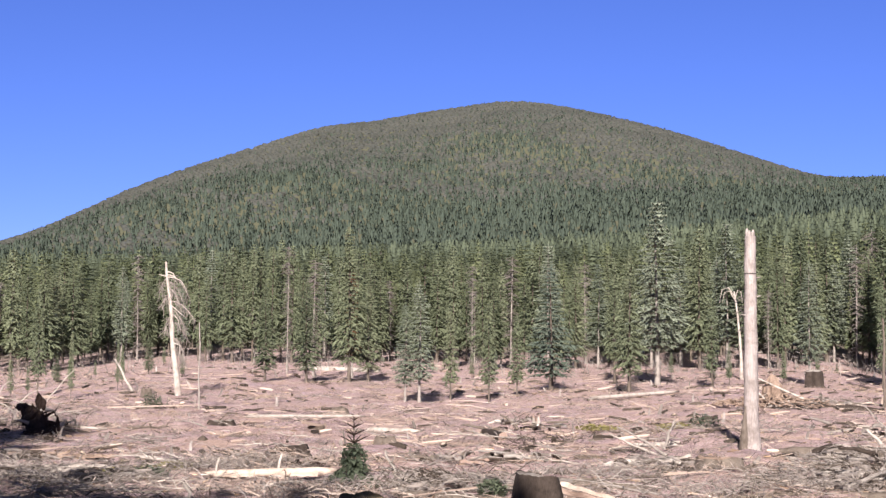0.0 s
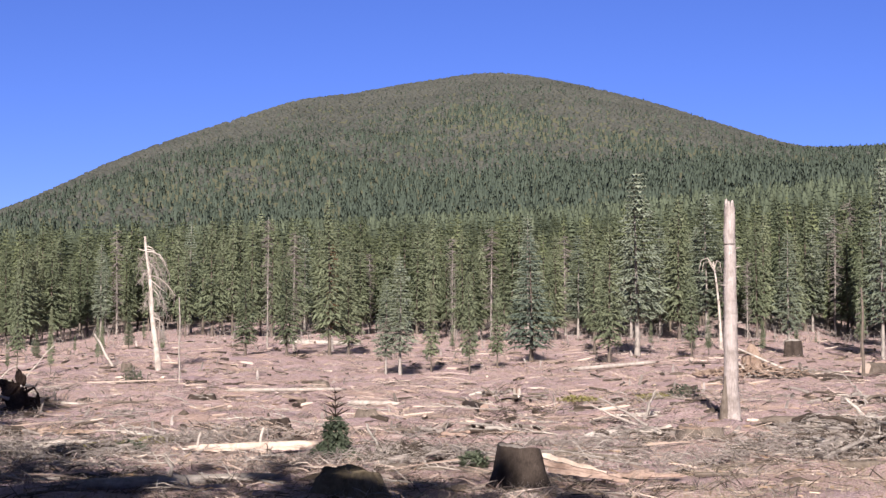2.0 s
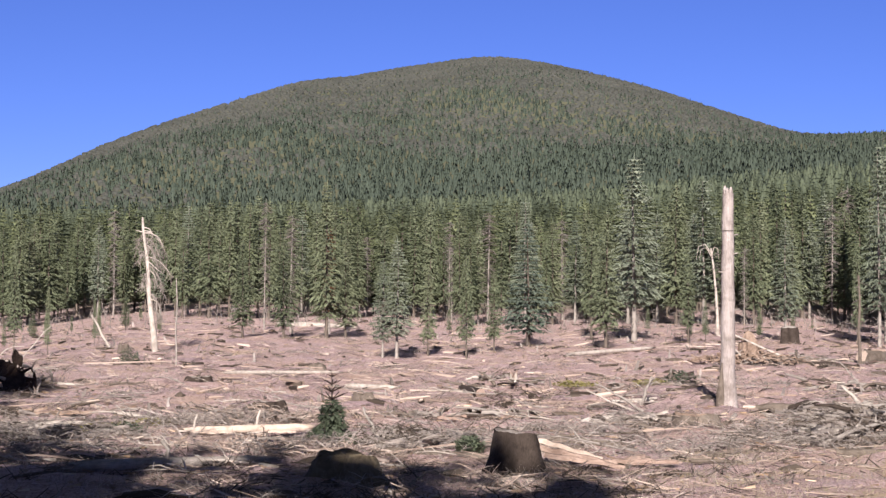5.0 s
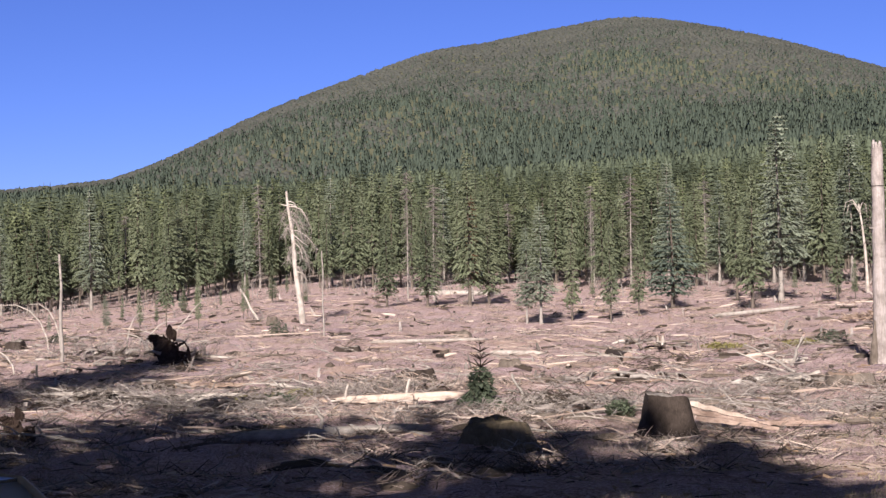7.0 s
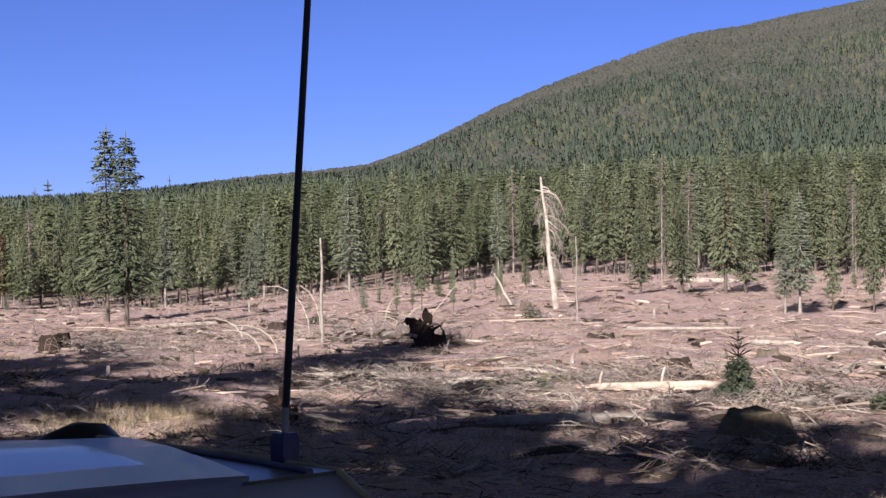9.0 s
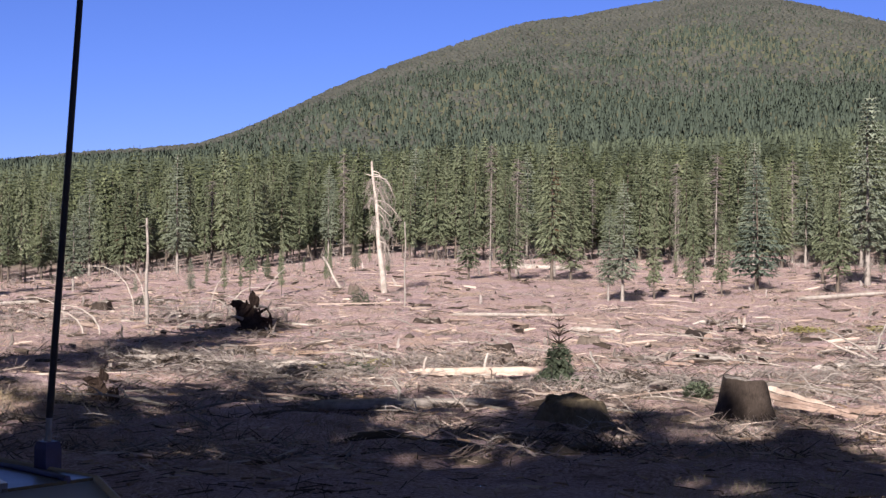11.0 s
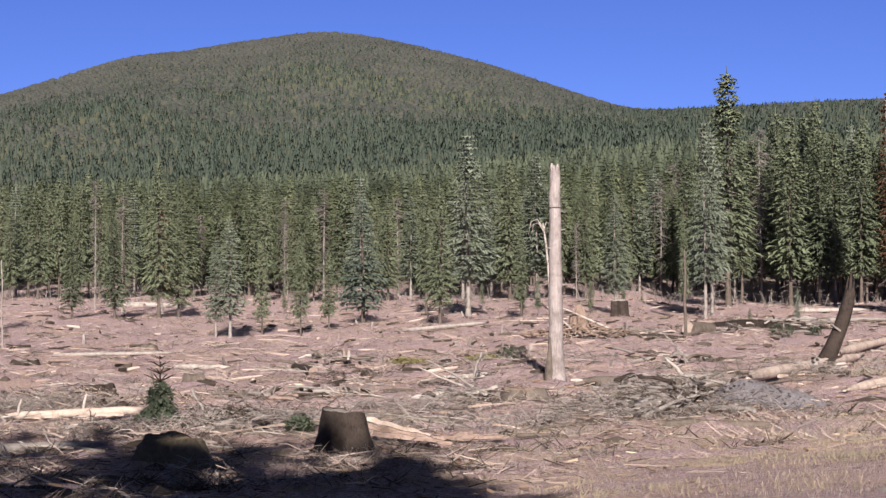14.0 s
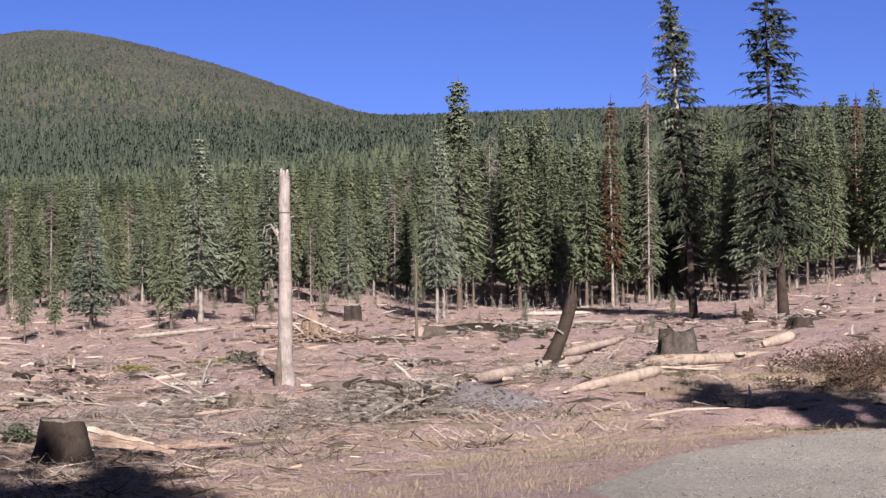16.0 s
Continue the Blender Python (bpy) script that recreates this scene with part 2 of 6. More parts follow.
BARK = wood("fir_bark", (0.060, 0.047, 0.038), (0.128, 0.103, 0.085), (0.205, 0.172, 0.145), 2.0, 5)
DARK_BARK = wood("dark_furrowed_bark", (0.018, 0.013, 0.01), (0.046, 0.034, 0.028), (0.093, 0.073, 0.059), 3.0, 6, bump=1.0)
BLEACHED = wood("bleached_wood", (0.229, 0.190, 0.160), (0.396, 0.350, 0.312), (0.549, 0.511, 0.472), 1.5, 8)
SNAG_WOOD = wood("weathered_snag_wood", (0.120, 0.096, 0.084), (0.320, 0.275, 0.260), (0.526, 0.478, 0.455), 1.1, 11, bump=0.9)
GREY_WOOD = wood("weathered_grey_wood", (0.139, 0.121, 0.107), (0.278, 0.246, 0.222), (0.426, 0.390, 0.361), 1.5, 8)
PINK_WOOD = wood("peeled_log_wood", (0.250, 0.183, 0.146), (0.467, 0.374, 0.313), (0.616, 0.533, 0.467), 1.2, 9)
TAN_WOOD = wood("weathered_tan_wood", (0.12, 0.09, 0.07), (0.34, 0.27, 0.22), (0.5, 0.42, 0.36), 1.3, 10)
FRESH = wood("fresh_split_wood", (0.126, 0.073, 0.054), (0.298, 0.215, 0.176), (0.486, 0.401, 0.361), 2.0, 9)
ORANGE = wood("rotten_orange_wood", (0.105, 0.067, 0.047), (0.251, 0.179, 0.138), (0.391, 0.328, 0.286), 3.0, 4)
SOIL_ROOT = wood("soil_clotted_roots", (0.014, 0.0095, 0.0085), (0.034, 0.021, 0.016), (0.072, 0.05, 0.038), 3.0, 1)
SLASH = wood("slash_sticks", (0.179, 0.130, 0.108), (0.338, 0.258, 0.214), (0.553, 0.463, 0.400), 2.0, 3, island=True)
CHIPS = wood("wood_chips", (0.157, 0.094, 0.055), (0.351, 0.250, 0.172), (0.562, 0.453, 0.351), 2.0, 2, island=True)
DARK_SLASH = wood("dark_slash", (0.021, 0.016, 0.012), (0.057, 0.043, 0.034), (0.114, 0.089, 0.071), 2.0, 2, island=True)
RUSSET = foliage("russet_twigs", (0.053, 0.032, 0.022), (0.086, 0.053, 0.038), (0.118, 0.078, 0.056), island=True)
MOSS = foliage("yellow_moss", (0.135, 0.126, 0.039), (0.212, 0.193, 0.068), (0.289, 0.251, 0.107), island=True)
DRY_GRASS = foliage("dry_grass", (0.223, 0.172, 0.103), (0.343, 0.270, 0.172), (0.445, 0.368, 0.248), island=True)
GREEN_GRASS = foliage("half_green_grass", (0.193, 0.168, 0.1), (0.307, 0.246, 0.164), (0.428, 0.336, 0.25), island=True)
OLIVE_GRASS = foliage("olive_grass", (0.206, 0.186, 0.110), (0.299, 0.260, 0.165), (0.391, 0.328, 0.231), island=True)
WEEDS = foliage("dry_grey_weeds", (0.181, 0.144, 0.128), (0.271, 0.222, 0.201), (0.377, 0.320, 0.296), island=True)


def ground_material():
    m, nt, b = shader("slash_ground", 0.95, spec=0.1)
    fine = noise_tex(nt, 4.0, 12, 0.82)
    mid = noise_tex(nt, 0.5, 10, 0.78)
    wide = noise_tex(nt, 0.09, 5, 0.6)
    c1 = ramp(nt, fine, (0.36, (0.132, 0.087, 0.085)), (0.45, (0.341, 0.236, 0.228)), (0.54, (0.464, 0.328, 0.322)), (0.63, (0.650, 0.508, 0.517)))
    c2 = ramp(nt, mid, (0.36, (0.140, 0.091, 0.090)), (0.46, (0.356, 0.242, 0.232)), (0.55, (0.449, 0.310, 0.295)), (0.66, (0.572, 0.432, 0.429)))
    c3 = ramp(nt, wide, (0.35, (0.286, 0.205, 0.211)), (0.6, (0.364, 0.247, 0.232)))
    c = mix(nt, 0.25, mix(nt, 0.45, c1, c2), c3)
    # needles, bark crumbs and pale splinters, a few centimetres across
    crumbs = noise_tex(nt, 17.0, 5, 0.75)
    c = mix(nt, ramp(nt, crumbs, (0.53, (0, 0, 0)), (0.6, (0.75, 0.75, 0.75))), c, (0.632, 0.512, 0.508))
    c = mix(nt, ramp(nt, crumbs, (0.39, (0.85, 0.85, 0.85)), (0.46, (0, 0, 0))), c, (0.096, 0.069, 0.066))
    # straw, grey needles and dark duff in patches a few metres wide
    patch = noise_tex(nt, 0.28, 6, 0.65, (1, 1.6, 1))
    duff = noise_tex(nt, 0.7, 7, 0.7, (1, 1.5, 1))
    c = mix(nt, ramp(nt, patch, (0.5, (0, 0, 0)), (0.66, (0.6, 0.6, 0.6))), c, (0.449, 0.321, 0.249))
    c = mix(nt, ramp(nt, patch, (0.34, (0.5, 0.5, 0.5)), (0.48, (0, 0, 0))), c, (0.356, 0.269, 0.303))
    c = mix(nt, ramp(nt, duff, (0.33, (0.7, 0.7, 0.7)), (0.43, (0, 0, 0))), c, (0.123, 0.083, 0.079))
    # forest floor past the edge of the cut
    co = nt.nodes.new("ShaderNodeTexCoord")
    ln = nt.nodes.new("ShaderNodeVectorMath")
    ln.operation = "LENGTH"
    nt.links.new(co.outputs["Object"], ln.inputs[0])
    mr = nt.nodes.new("ShaderNodeMapRange")
    mr.inputs["From Min"].default_value, mr.inputs["From Max"].default_value = EDGE + 12, EDGE + 40
    nt.links.new(ln.outputs["Value"], mr.inputs["Value"])
    floor_c = ramp(nt, noise_tex(nt, 0.3, 6), (0.3, (0.082, 0.084, 0.054)), (0.7, (0.112, 0.11, 0.072)))
    nt.links.new(mix(nt, mr.outputs[0], c, floor_c), b.inputs["Base Color"])
    bumped(nt, b, mix(nt, 0.5, fine, mid), 1.0, 0.15)
    return m


GROUND = ground_material()


def gravel_material():
    m, nt, b = shader("grey_gravel", 0.95, spec=0.15)
    fine = noise_tex(nt, 14, 10, 0.8)
    wide = noise_tex(nt, 0.5, 5)
    c = mix(nt, 0.4, ramp(nt, fine, (0.34, (0.155, 0.142, 0.129)), (0.48, (0.347, 0.320, 0.297)), (0.62, (0.567, 0.526, 0.489))), ramp(nt, wide, (0.38, (0.274, 0.242, 0.224)), (0.62, (0.430, 0.379, 0.338))))
    grit = noise_tex(nt, 30, 4, 0.7)
    c = mix(nt, ramp(nt, grit, (0.56, (0, 0, 0)), (0.64, (0.8, 0.8, 0.8))), c, (0.62, 0.59, 0.57))
    c = mix(nt, ramp(nt, grit, (0.36, (0.8, 0.8, 0.8)), (0.44, (0, 0, 0))), c, (0.13, 0.12, 0.115))
    nt.links.new(c, b.inputs["Base Color"])
    bumped(nt, b, fine, 1.0, 0.04)
    return m


GRAVEL = gravel_material()
BLUE_GRAVEL = wood("bluish_gravel", (0.12, 0.108, 0.118), (0.19, 0.172, 0.184), (0.27, 0.245, 0.26), 9, 1)
ROCK = wood("grey_stone", (0.129, 0.118, 0.111), (0.228, 0.214, 0.203), (0.343, 0.325, 0.307), 3, 1)


# ---- mesh helpers: a mesh is a pair of lists, corners and faces ----
rng = random.Random(7)


def blank():
    return [], []


def part(name, m, material, parent=None, label="", smooth=True, grain=None):
    """grain: the way the wood runs, which becomes the part's own z."""
    me = bpy.data.meshes.new(name)
    if grain is not None:
        turn = Vector((0, 0, 1)).rotation_difference(grain).to_matrix()
        back = turn.inverted()
        m = [tuple(back @ Vector(p)) for p in m[0]], m[1]
    me.from_pydata(m[0], [], m[1])
    me.materials.append(material)
    if smooth:
        me.polygons.foreach_set("use_smooth", [True] * len(me.polygons))
    me.update()
    ob = new(name, me)
    if grain is not None:
        ob.matrix_basis = turn.to_4x4()
    if parent is not None:
        ob.parent = parent
    if label:
        ob["label"] = label
    return ob


def thing(name, m, label, category, group="", kind=""):
    ob = new(name)
    ob.matrix_basis = m
    ob.empty_display_size = 0.2
    return tagged(ob, label, category, group, kind)


def on_ground(x, y, turn=0.0, sink=0.0, size=1.0, lean=0.0, lean_to=0.0):
    m = Matrix.Translation((x, y, height(x, y) - sink))
    if lean:
        m = m @ Matrix.Rotation(radians(lean), 4, (math.cos(radians(lean_to)), -math.sin(radians(lean_to)), 0))
    return m @ Matrix.Rotation(radians(turn), 4, "Z") @ Matrix.Diagonal((size, size, size, 1))


def tube(m, pts, radii, n=8, rough=0.0, caps=True, r=rng):
    """A round bar along pts, its radius given at each."""
    v, f = m
    pts = [Vector(p) for p in pts]
    start = len(v)
    a = None
    for i, p in enumerate(pts):
        d = (pts[min(i + 1, len(pts) - 1)] - pts[max(i - 1, 0)]).normalized()
        if a is None:
            a = d.orthogonal()
        a = (a - d * a.dot(d)).normalized()
        b = d.cross(a)
        for k in range(n):
            t = 2 * math.pi * k / n
            s = radii[i] * (1 + rough * (r.random() - 0.5) * 2)
            v.append(tuple(p + a * (s * math.cos(t)) + b * (s * math.sin(t))))
    for i in range(len(pts) - 1):
        for k in range(n):
            q = (k + 1) % n
            f.append((start + i * n + k, start + i * n + q, start + (i + 1) * n + q, start + (i + 1) * n + k))
    if caps:
        for ring_at, order in ((start, -1), (start + (len(pts) - 1) * n, 1)):
            k = len(v)
            v.extend(v[ring_at:ring_at + n])
            f.append(tuple(range(k, k + n))[::order])
    return m


def slab(m, a, b, width, thick, r=rng, ragged=0.25, segs=6):
    """A split board or sliver from a to b, with uneven edges."""
    v, f = m
    a, b = Vector(a), Vector(b)
    d = (b - a).normalized()
    side = d.cross(Vector((0, 0, 1))).normalized()
    up = side.cross(d)
    s0 = len(v)
    for i in range(segs + 1):
        u = i / segs
        w = width * (0.5 if i in (0, segs) else 1) * (1 + ragged * (r.random() - 0.5) * 2) / 2
        h = thick * (1 + ragged * (r.random() - 0.5)) / 2
        c = a.lerp(b, u) + up * (thick * 0.6 * (r.random() - 0.5)) + d * (0 if 0 < i < segs else width * 0.6 * (r.random() - 0.5))
        for sx, sz in ((-1, -1), (1, -1), (1, 1), (-1, 1)):
            v.append(tuple(c + side * (sx * w) + up * (sz * h)))
    for i in range(segs):
        for k in range(4):
            q = (k + 1) % 4
            f.append((s0 + i * 4 + k, s0 + i * 4 + q, s0 + i * 4 + 4 + q, s0 + i * 4 + 4 + k))
    f.append((s0 + 3, s0 + 2, s0 + 1, s0))
    f.append(tuple(s0 + segs * 4 + k for k in range(4)))
    return m


def frond(m, root, az, length, lift, droop, width, r, pairs=2):
    """One needle-covered branch: a folded blade that rises by lift and droops, its side sprays and a hanging fringe."""
    v, f = m
    ca, sa = math.cos(az), math.sin(az)

    def at(u, w, dz=0.0):
        l = length * u
        return (root[0] + ca * l - sa * w, root[1] + sa * l + ca * w, root[2] + length * (lift * u - droop * u * u) + dz)
    k = len(v)
    w = width * (0.8 + 0.4 * r.random())
    mid = 0.45 + 0.2 * r.random()
    b = w * (0.6 if pairs > 1 else 1)
    v += [at(0.08, 0), at(mid, b, -0.65 * b), at(1.0, 0, -0.2 * b), at(mid, -b, -0.65 * b)]
    f += [(k, k + 1, k + 2), (k, k + 2, k + 3)]
    if pairs:
        k = len(v)
        u = 0.6 + 0.25 * r.random()
        v += [at(u, -w * 0.9, -0.3 * w), at(u + 0.06, w * 0.9, -0.3 * w), at(u + 0.04, w * (r.random() - 0.5), -w * (1.0 + 0.7 * r.random()))]
        f.append((k, k + 1, k + 2))
    for i in range(pairs):
        u = (i + 0.7 + 0.5 * r.random()) / (pairs + 1)
        for side in (-1, 1):
            q = side * w * (1.75 - 0.9 * u) * (0.65 + 0.6 * r.random())
            k = len(v)
            half = 0.3 / (pairs + 0.8)
            v += [at(u - half, 0), at(u + half, 0), at(min(u + 0.26, 1.04), q, -0.75 * abs(q) * (0.4 + 0.9 * r.random()))]
            f.append((k, k + 1, k + 2) if side > 0 else (k, k + 2, k + 1))


def crown(r, h, rad, whorls, per, low=0.12, droop=0.3, power=0.85, ragged=0.5, gaps=0.0, wide=0.26, pairs=2, tip=0.026):
    """Whorl over whorl of branches round the stem, shorter and steeper towards a pointed top."""
    m = blank()
    for i in range(whorls):
        u = (i + 0.35 * r.random()) / whorls
        z = h * (low + (1 - low) * u * 0.985)
        full = 1.12 * (rad * (1 - u) ** power + tip * h) * (0.82 + 0.36 * r.random()) * (1 if u > 0.1 else 0.6 + 4 * u)
        spin = r.random() * 6.28
        for k in range(per if u < 0.85 else max(4, per - 2)):
            if r.random() < gaps:
                continue
            length = full * (1 - ragged * r.random() ** 1.5)
            frond(m, (0, 0, z + 0.004 * h * (r.random() - 0.5)), spin + 6.283 * k / per + 0.5 * r.random(), length, 0.05 + 0.22 * u * u, 0.62 * droop * (1.25 - 0.6 * u) * (0.3 + 1.2 * r.random()), length * wide + 0.006 * h * (u > 0.7), r, pairs)
    tube(m, [(0, 0, h * 0.9), (0, 0, h * 1.015)], [0.006 * h, 0.0015 * h], 3, 0, False)
    return m


def trunk_mesh(r, h, rad, bend=0.01, n=7, top=0.08):
    m = blank()
    pts, radii = [], []
    for i in range(9):
        u = i / 8
        pts.append((bend * h * math.sin(3 * u + 1) * u, bend * h * math.sin(2.3 * u) * u, h * u * 0.97 - 0.15 * (i == 0)))
        radii.append(rad * ((1 - u) * (1 - top) + top) * (1.35 if i == 0 else 1))
    return tube(m, pts, radii, n, 0.06)


def twigs_mesh(r, h, rad, low, high, count, thick=0.012):
    m = blank()
    for _ in range(count):
        z = h * (low + (high - low) * r.random())
        a = 6.283 * r.random()
        l = rad * (0.4 + 0.6 * r.random())
        c, s = math.cos(a), math.sin(a)
        dz = -l * (0.1 + 0.5 * r.random())
        tube(m, [(0, 0, z), (c * l, s * l, z + dz)], [thick * 1.6, thick * 0.5], 3, 0, False)
        if r.random() < 0.7:
            b = a + r.choice((-0.7, 0.7))
            tube(m, [(c * l * 0.5, s * l * 0.5, z + dz * 0.5), (c * l * 0.5 + math.cos(b) * l * 0.4, s * l * 0.5 + math.sin(b) * l * 0.4, z + dz * 0.7)], [thick, thick * 0.3], 3, 0, False)
    return m


# ---- the ground, one sheet from the road to the far side of the mountain ----
def build_ground():
    az = np.concatenate([np.arange(-180, -38, 4.0), np.arange(-38, 38, 0.3), np.arange(38, 180, 4.0)])
    rings = [0.6]
    while rings[-1] < 4700:
        rings.append(rings[-1] * (1.0085 if 20 < rings[-1] < 75 else 1.014 if 75 <= rings[-1] < 130 else 1.034) + 0.02)
    rad = np.array(rings)
    a, d = np.meshgrid(np.radians(az), rad)
    x, y = d * np.sin(a), d * np.cos(a)
    z = land(x, y)
    n = len(az)
    co = np.stack([x, y, z], -1).reshape(-1, 3)
    co = np.vstack([co, [[0, 0, float(land(0.0, 0.0))]]])
    i, j = np.meshgrid(np.arange(len(rad) - 1), np.arange(n), indexing="ij")
    j2 = (j + 1) % n
    quads = np.stack([i * n + j, (i + 1) * n + j, (i + 1) * n + j2, i * n + j2], -1).reshape(-1, 4)
    faces = [tuple(q) for q in quads.tolist()] + [(len(co) - 1, k, (k + 1) % n) for k in range(n)]
    ob = part("ground", (co.tolist(), faces), GROUND)
    tagged(ob, "pinkish-brown clear-cut ground littered with dry logging slash", "ground", kind="structure")


build_ground()


def build_road():
    """Loose gravel: a fine sheet over the road's bed with a ragged edge."""
    m, index = blank(), {}
    step = 0.22

    def corner(i, j):
        if (i, j) not in index:
            x, y = -14 + i * step, -14 + j * step
            index[i, j] = len(m[0])
            inset = min(1.0, max(0.0, (-roadside(x, y) + 1.2) / 0.9))
            m[0].append((x, y, height(x, y) - 0.08 + 0.15 * inset + 0.012 * math.sin(5 * x) * math.sin(4 * y)))
        return index[i, j]
    for i in range(int(60 / step)):
        for j in range(int(42 / step)):
            x, y = -14 + (i + 0.5) * step, -14 + (j + 0.5) * step
            side = roadside(x, y) - 0.85 + 0.35 * math.sin(2.1 * x + 1.3 * y) * math.sin(1.7 * y - x) + 0.3 * noise.noise((x * 1.5, y * 1.5, 0))
            if -6.6 < side < 0:
                m[1].append((corner(i, j), corner(i + 1, j), corner(i + 1, j + 1), corner(i, j + 1)))
    tagged(part("road", m, GRAVEL), "grey gravel forest road beside the clear-cut", "road", kind="structure")


build_road()


# ---- standing forest, from the edge of the cut to the mountain top ----
def scatter(seed, d0, d1, spacing, a0=-35.0, a1=36.0):
    g = np.random.default_rng(seed)
    area = 0.5 * radians(a1 - a0) * (d1 * d1 - d0 * d0)
    k = int(area / spacing ** 2)
    d = np.sqrt(g.uniform(d0 * d0, d1 * d1, k))
    a = np.radians(g.uniform(a0, a1, k))
    return d * np.sin(a), d * np.cos(a), d, np.degrees(a), g


def grow(name, shapes, x, y, height, width, g, material, label, category, soft=False):
    """Many trees as one mesh: each a turned copy of one of the shapes (unit height, unit radius)."""
    z = land(x, y)
    pick = g.integers(0, len(shapes), len(x))
    cos_all, tri_all, off = [], [], 0
    for s, (sv, sf) in enumerate(shapes):
        sv, sf = np.array(sv, float), np.array(sf, int)
        sel = np.where(pick == s)[0]
        t = g.uniform(0, 6.283, len(sel))
        c, n = np.cos(t)[:, None], np.sin(t)[:, None]
        w, h = width[sel][:, None], height[sel][:, None]
        vx = (sv[None, :, 0] * c - sv[None, :, 1] * n) * w + x[sel][:, None]
        vy = (sv[None, :, 0] * n + sv[None, :, 1] * c) * w + y[sel][:, None]
        vz = sv[None, :, 2] * h + z[sel][:, None]
        cos_all.append(np.stack([vx, vy, vz], -1).reshape(-1, 3))
        tri_all.append((sf[None] + (np.arange(len(sel)) * len(sv))[:, None, None] + off).reshape(-1, 3))
        off += len(sel) * len(sv)
    co, tri = np.vstack(cos_all), np.vstack(tri_all)
    me = bpy.data.meshes.new(name)
    me.vertices.add(len(co))
    me.vertices.foreach_set("co", co.astype(np.float32).ravel())
    me.loops.add(tri.size)
    me.loops.foreach_set("vertex_index", tri.astype(np.int32).ravel())
    me.polygons.add(len(tri))
    me.polygons.foreach_set("loop_start", np.arange(0, tri.size, 3, dtype=np.int32))
    if soft:
        me.polygons.foreach_set("use_smooth", np.ones(len(tri), dtype=bool))
    me.update(calc_edges=True)
    me.materials.append(material)
    return tagged(new(name, me), label, category, kind="stuff")


def spire(r, tiers, sides, low):
    """A small conifer of unit height and radius: ragged skirts one over another, joined to one shell."""
    v, f = [(0, 0, 1.0)], []
    for i in range(tiers):
        u = i / tiers
        z0, z1 = low + (1 - low) * u, low + (1 - low) * min(1.0, u + 1.9 / tiers)
        rad = (1 - u) ** 0.8 * (0.8 + 0.3 * r.random())
        s = len(v)
        spin = r.random() * 6.28
        for k in range(sides):
            t = spin + 6.283 * k / sides + 0.3 * r.random()
            q = rad * (0.65 + 0.5 * r.random())
            v.append((q * math.cos(t), q * math.sin(t), z0 - 0.03 * r.random()))
        v.append((0.004 * i, 0.003, z1))
        for k in range(sides):
            f.append((s + k, s + (k + 1) % sides, s + sides))
        if i:
            f.append((s + sides, s - 1, 0))
    return v, f


def bush(r):
    """A small round-headed hardwood of unit height and radius, lumpy and open below."""
    v, f = [], []
    n = 5
    for i, (z, w) in enumerate(((-1.1, 1.1), (0.5, 0.95))):
        for k in range(n):
            t = 6.283 * k / n + 0.5 * i
            q = w * (0.55 + 0.6 * r.random())
            v.append((q * math.cos(t), q * math.sin(t), z + 0.3 * (r.random() - 0.5)))
    v.append((0.2 * (r.random() - 0.5), 0.2 * (r.random() - 0.5), 1.0))
    for k in range(n):
        a, b = k, (k + 1) % n
        f += [(a, b, a + n), (b, b + n, a + n), (a + n, b + n, 2 * n)]
    return v, f


def tri_list(m):
    out = []
    for q in m[1]:
        out += [(q[0], q[k], q[k + 1]) for k in range(1, len(q) - 1)]
    return m[0], out


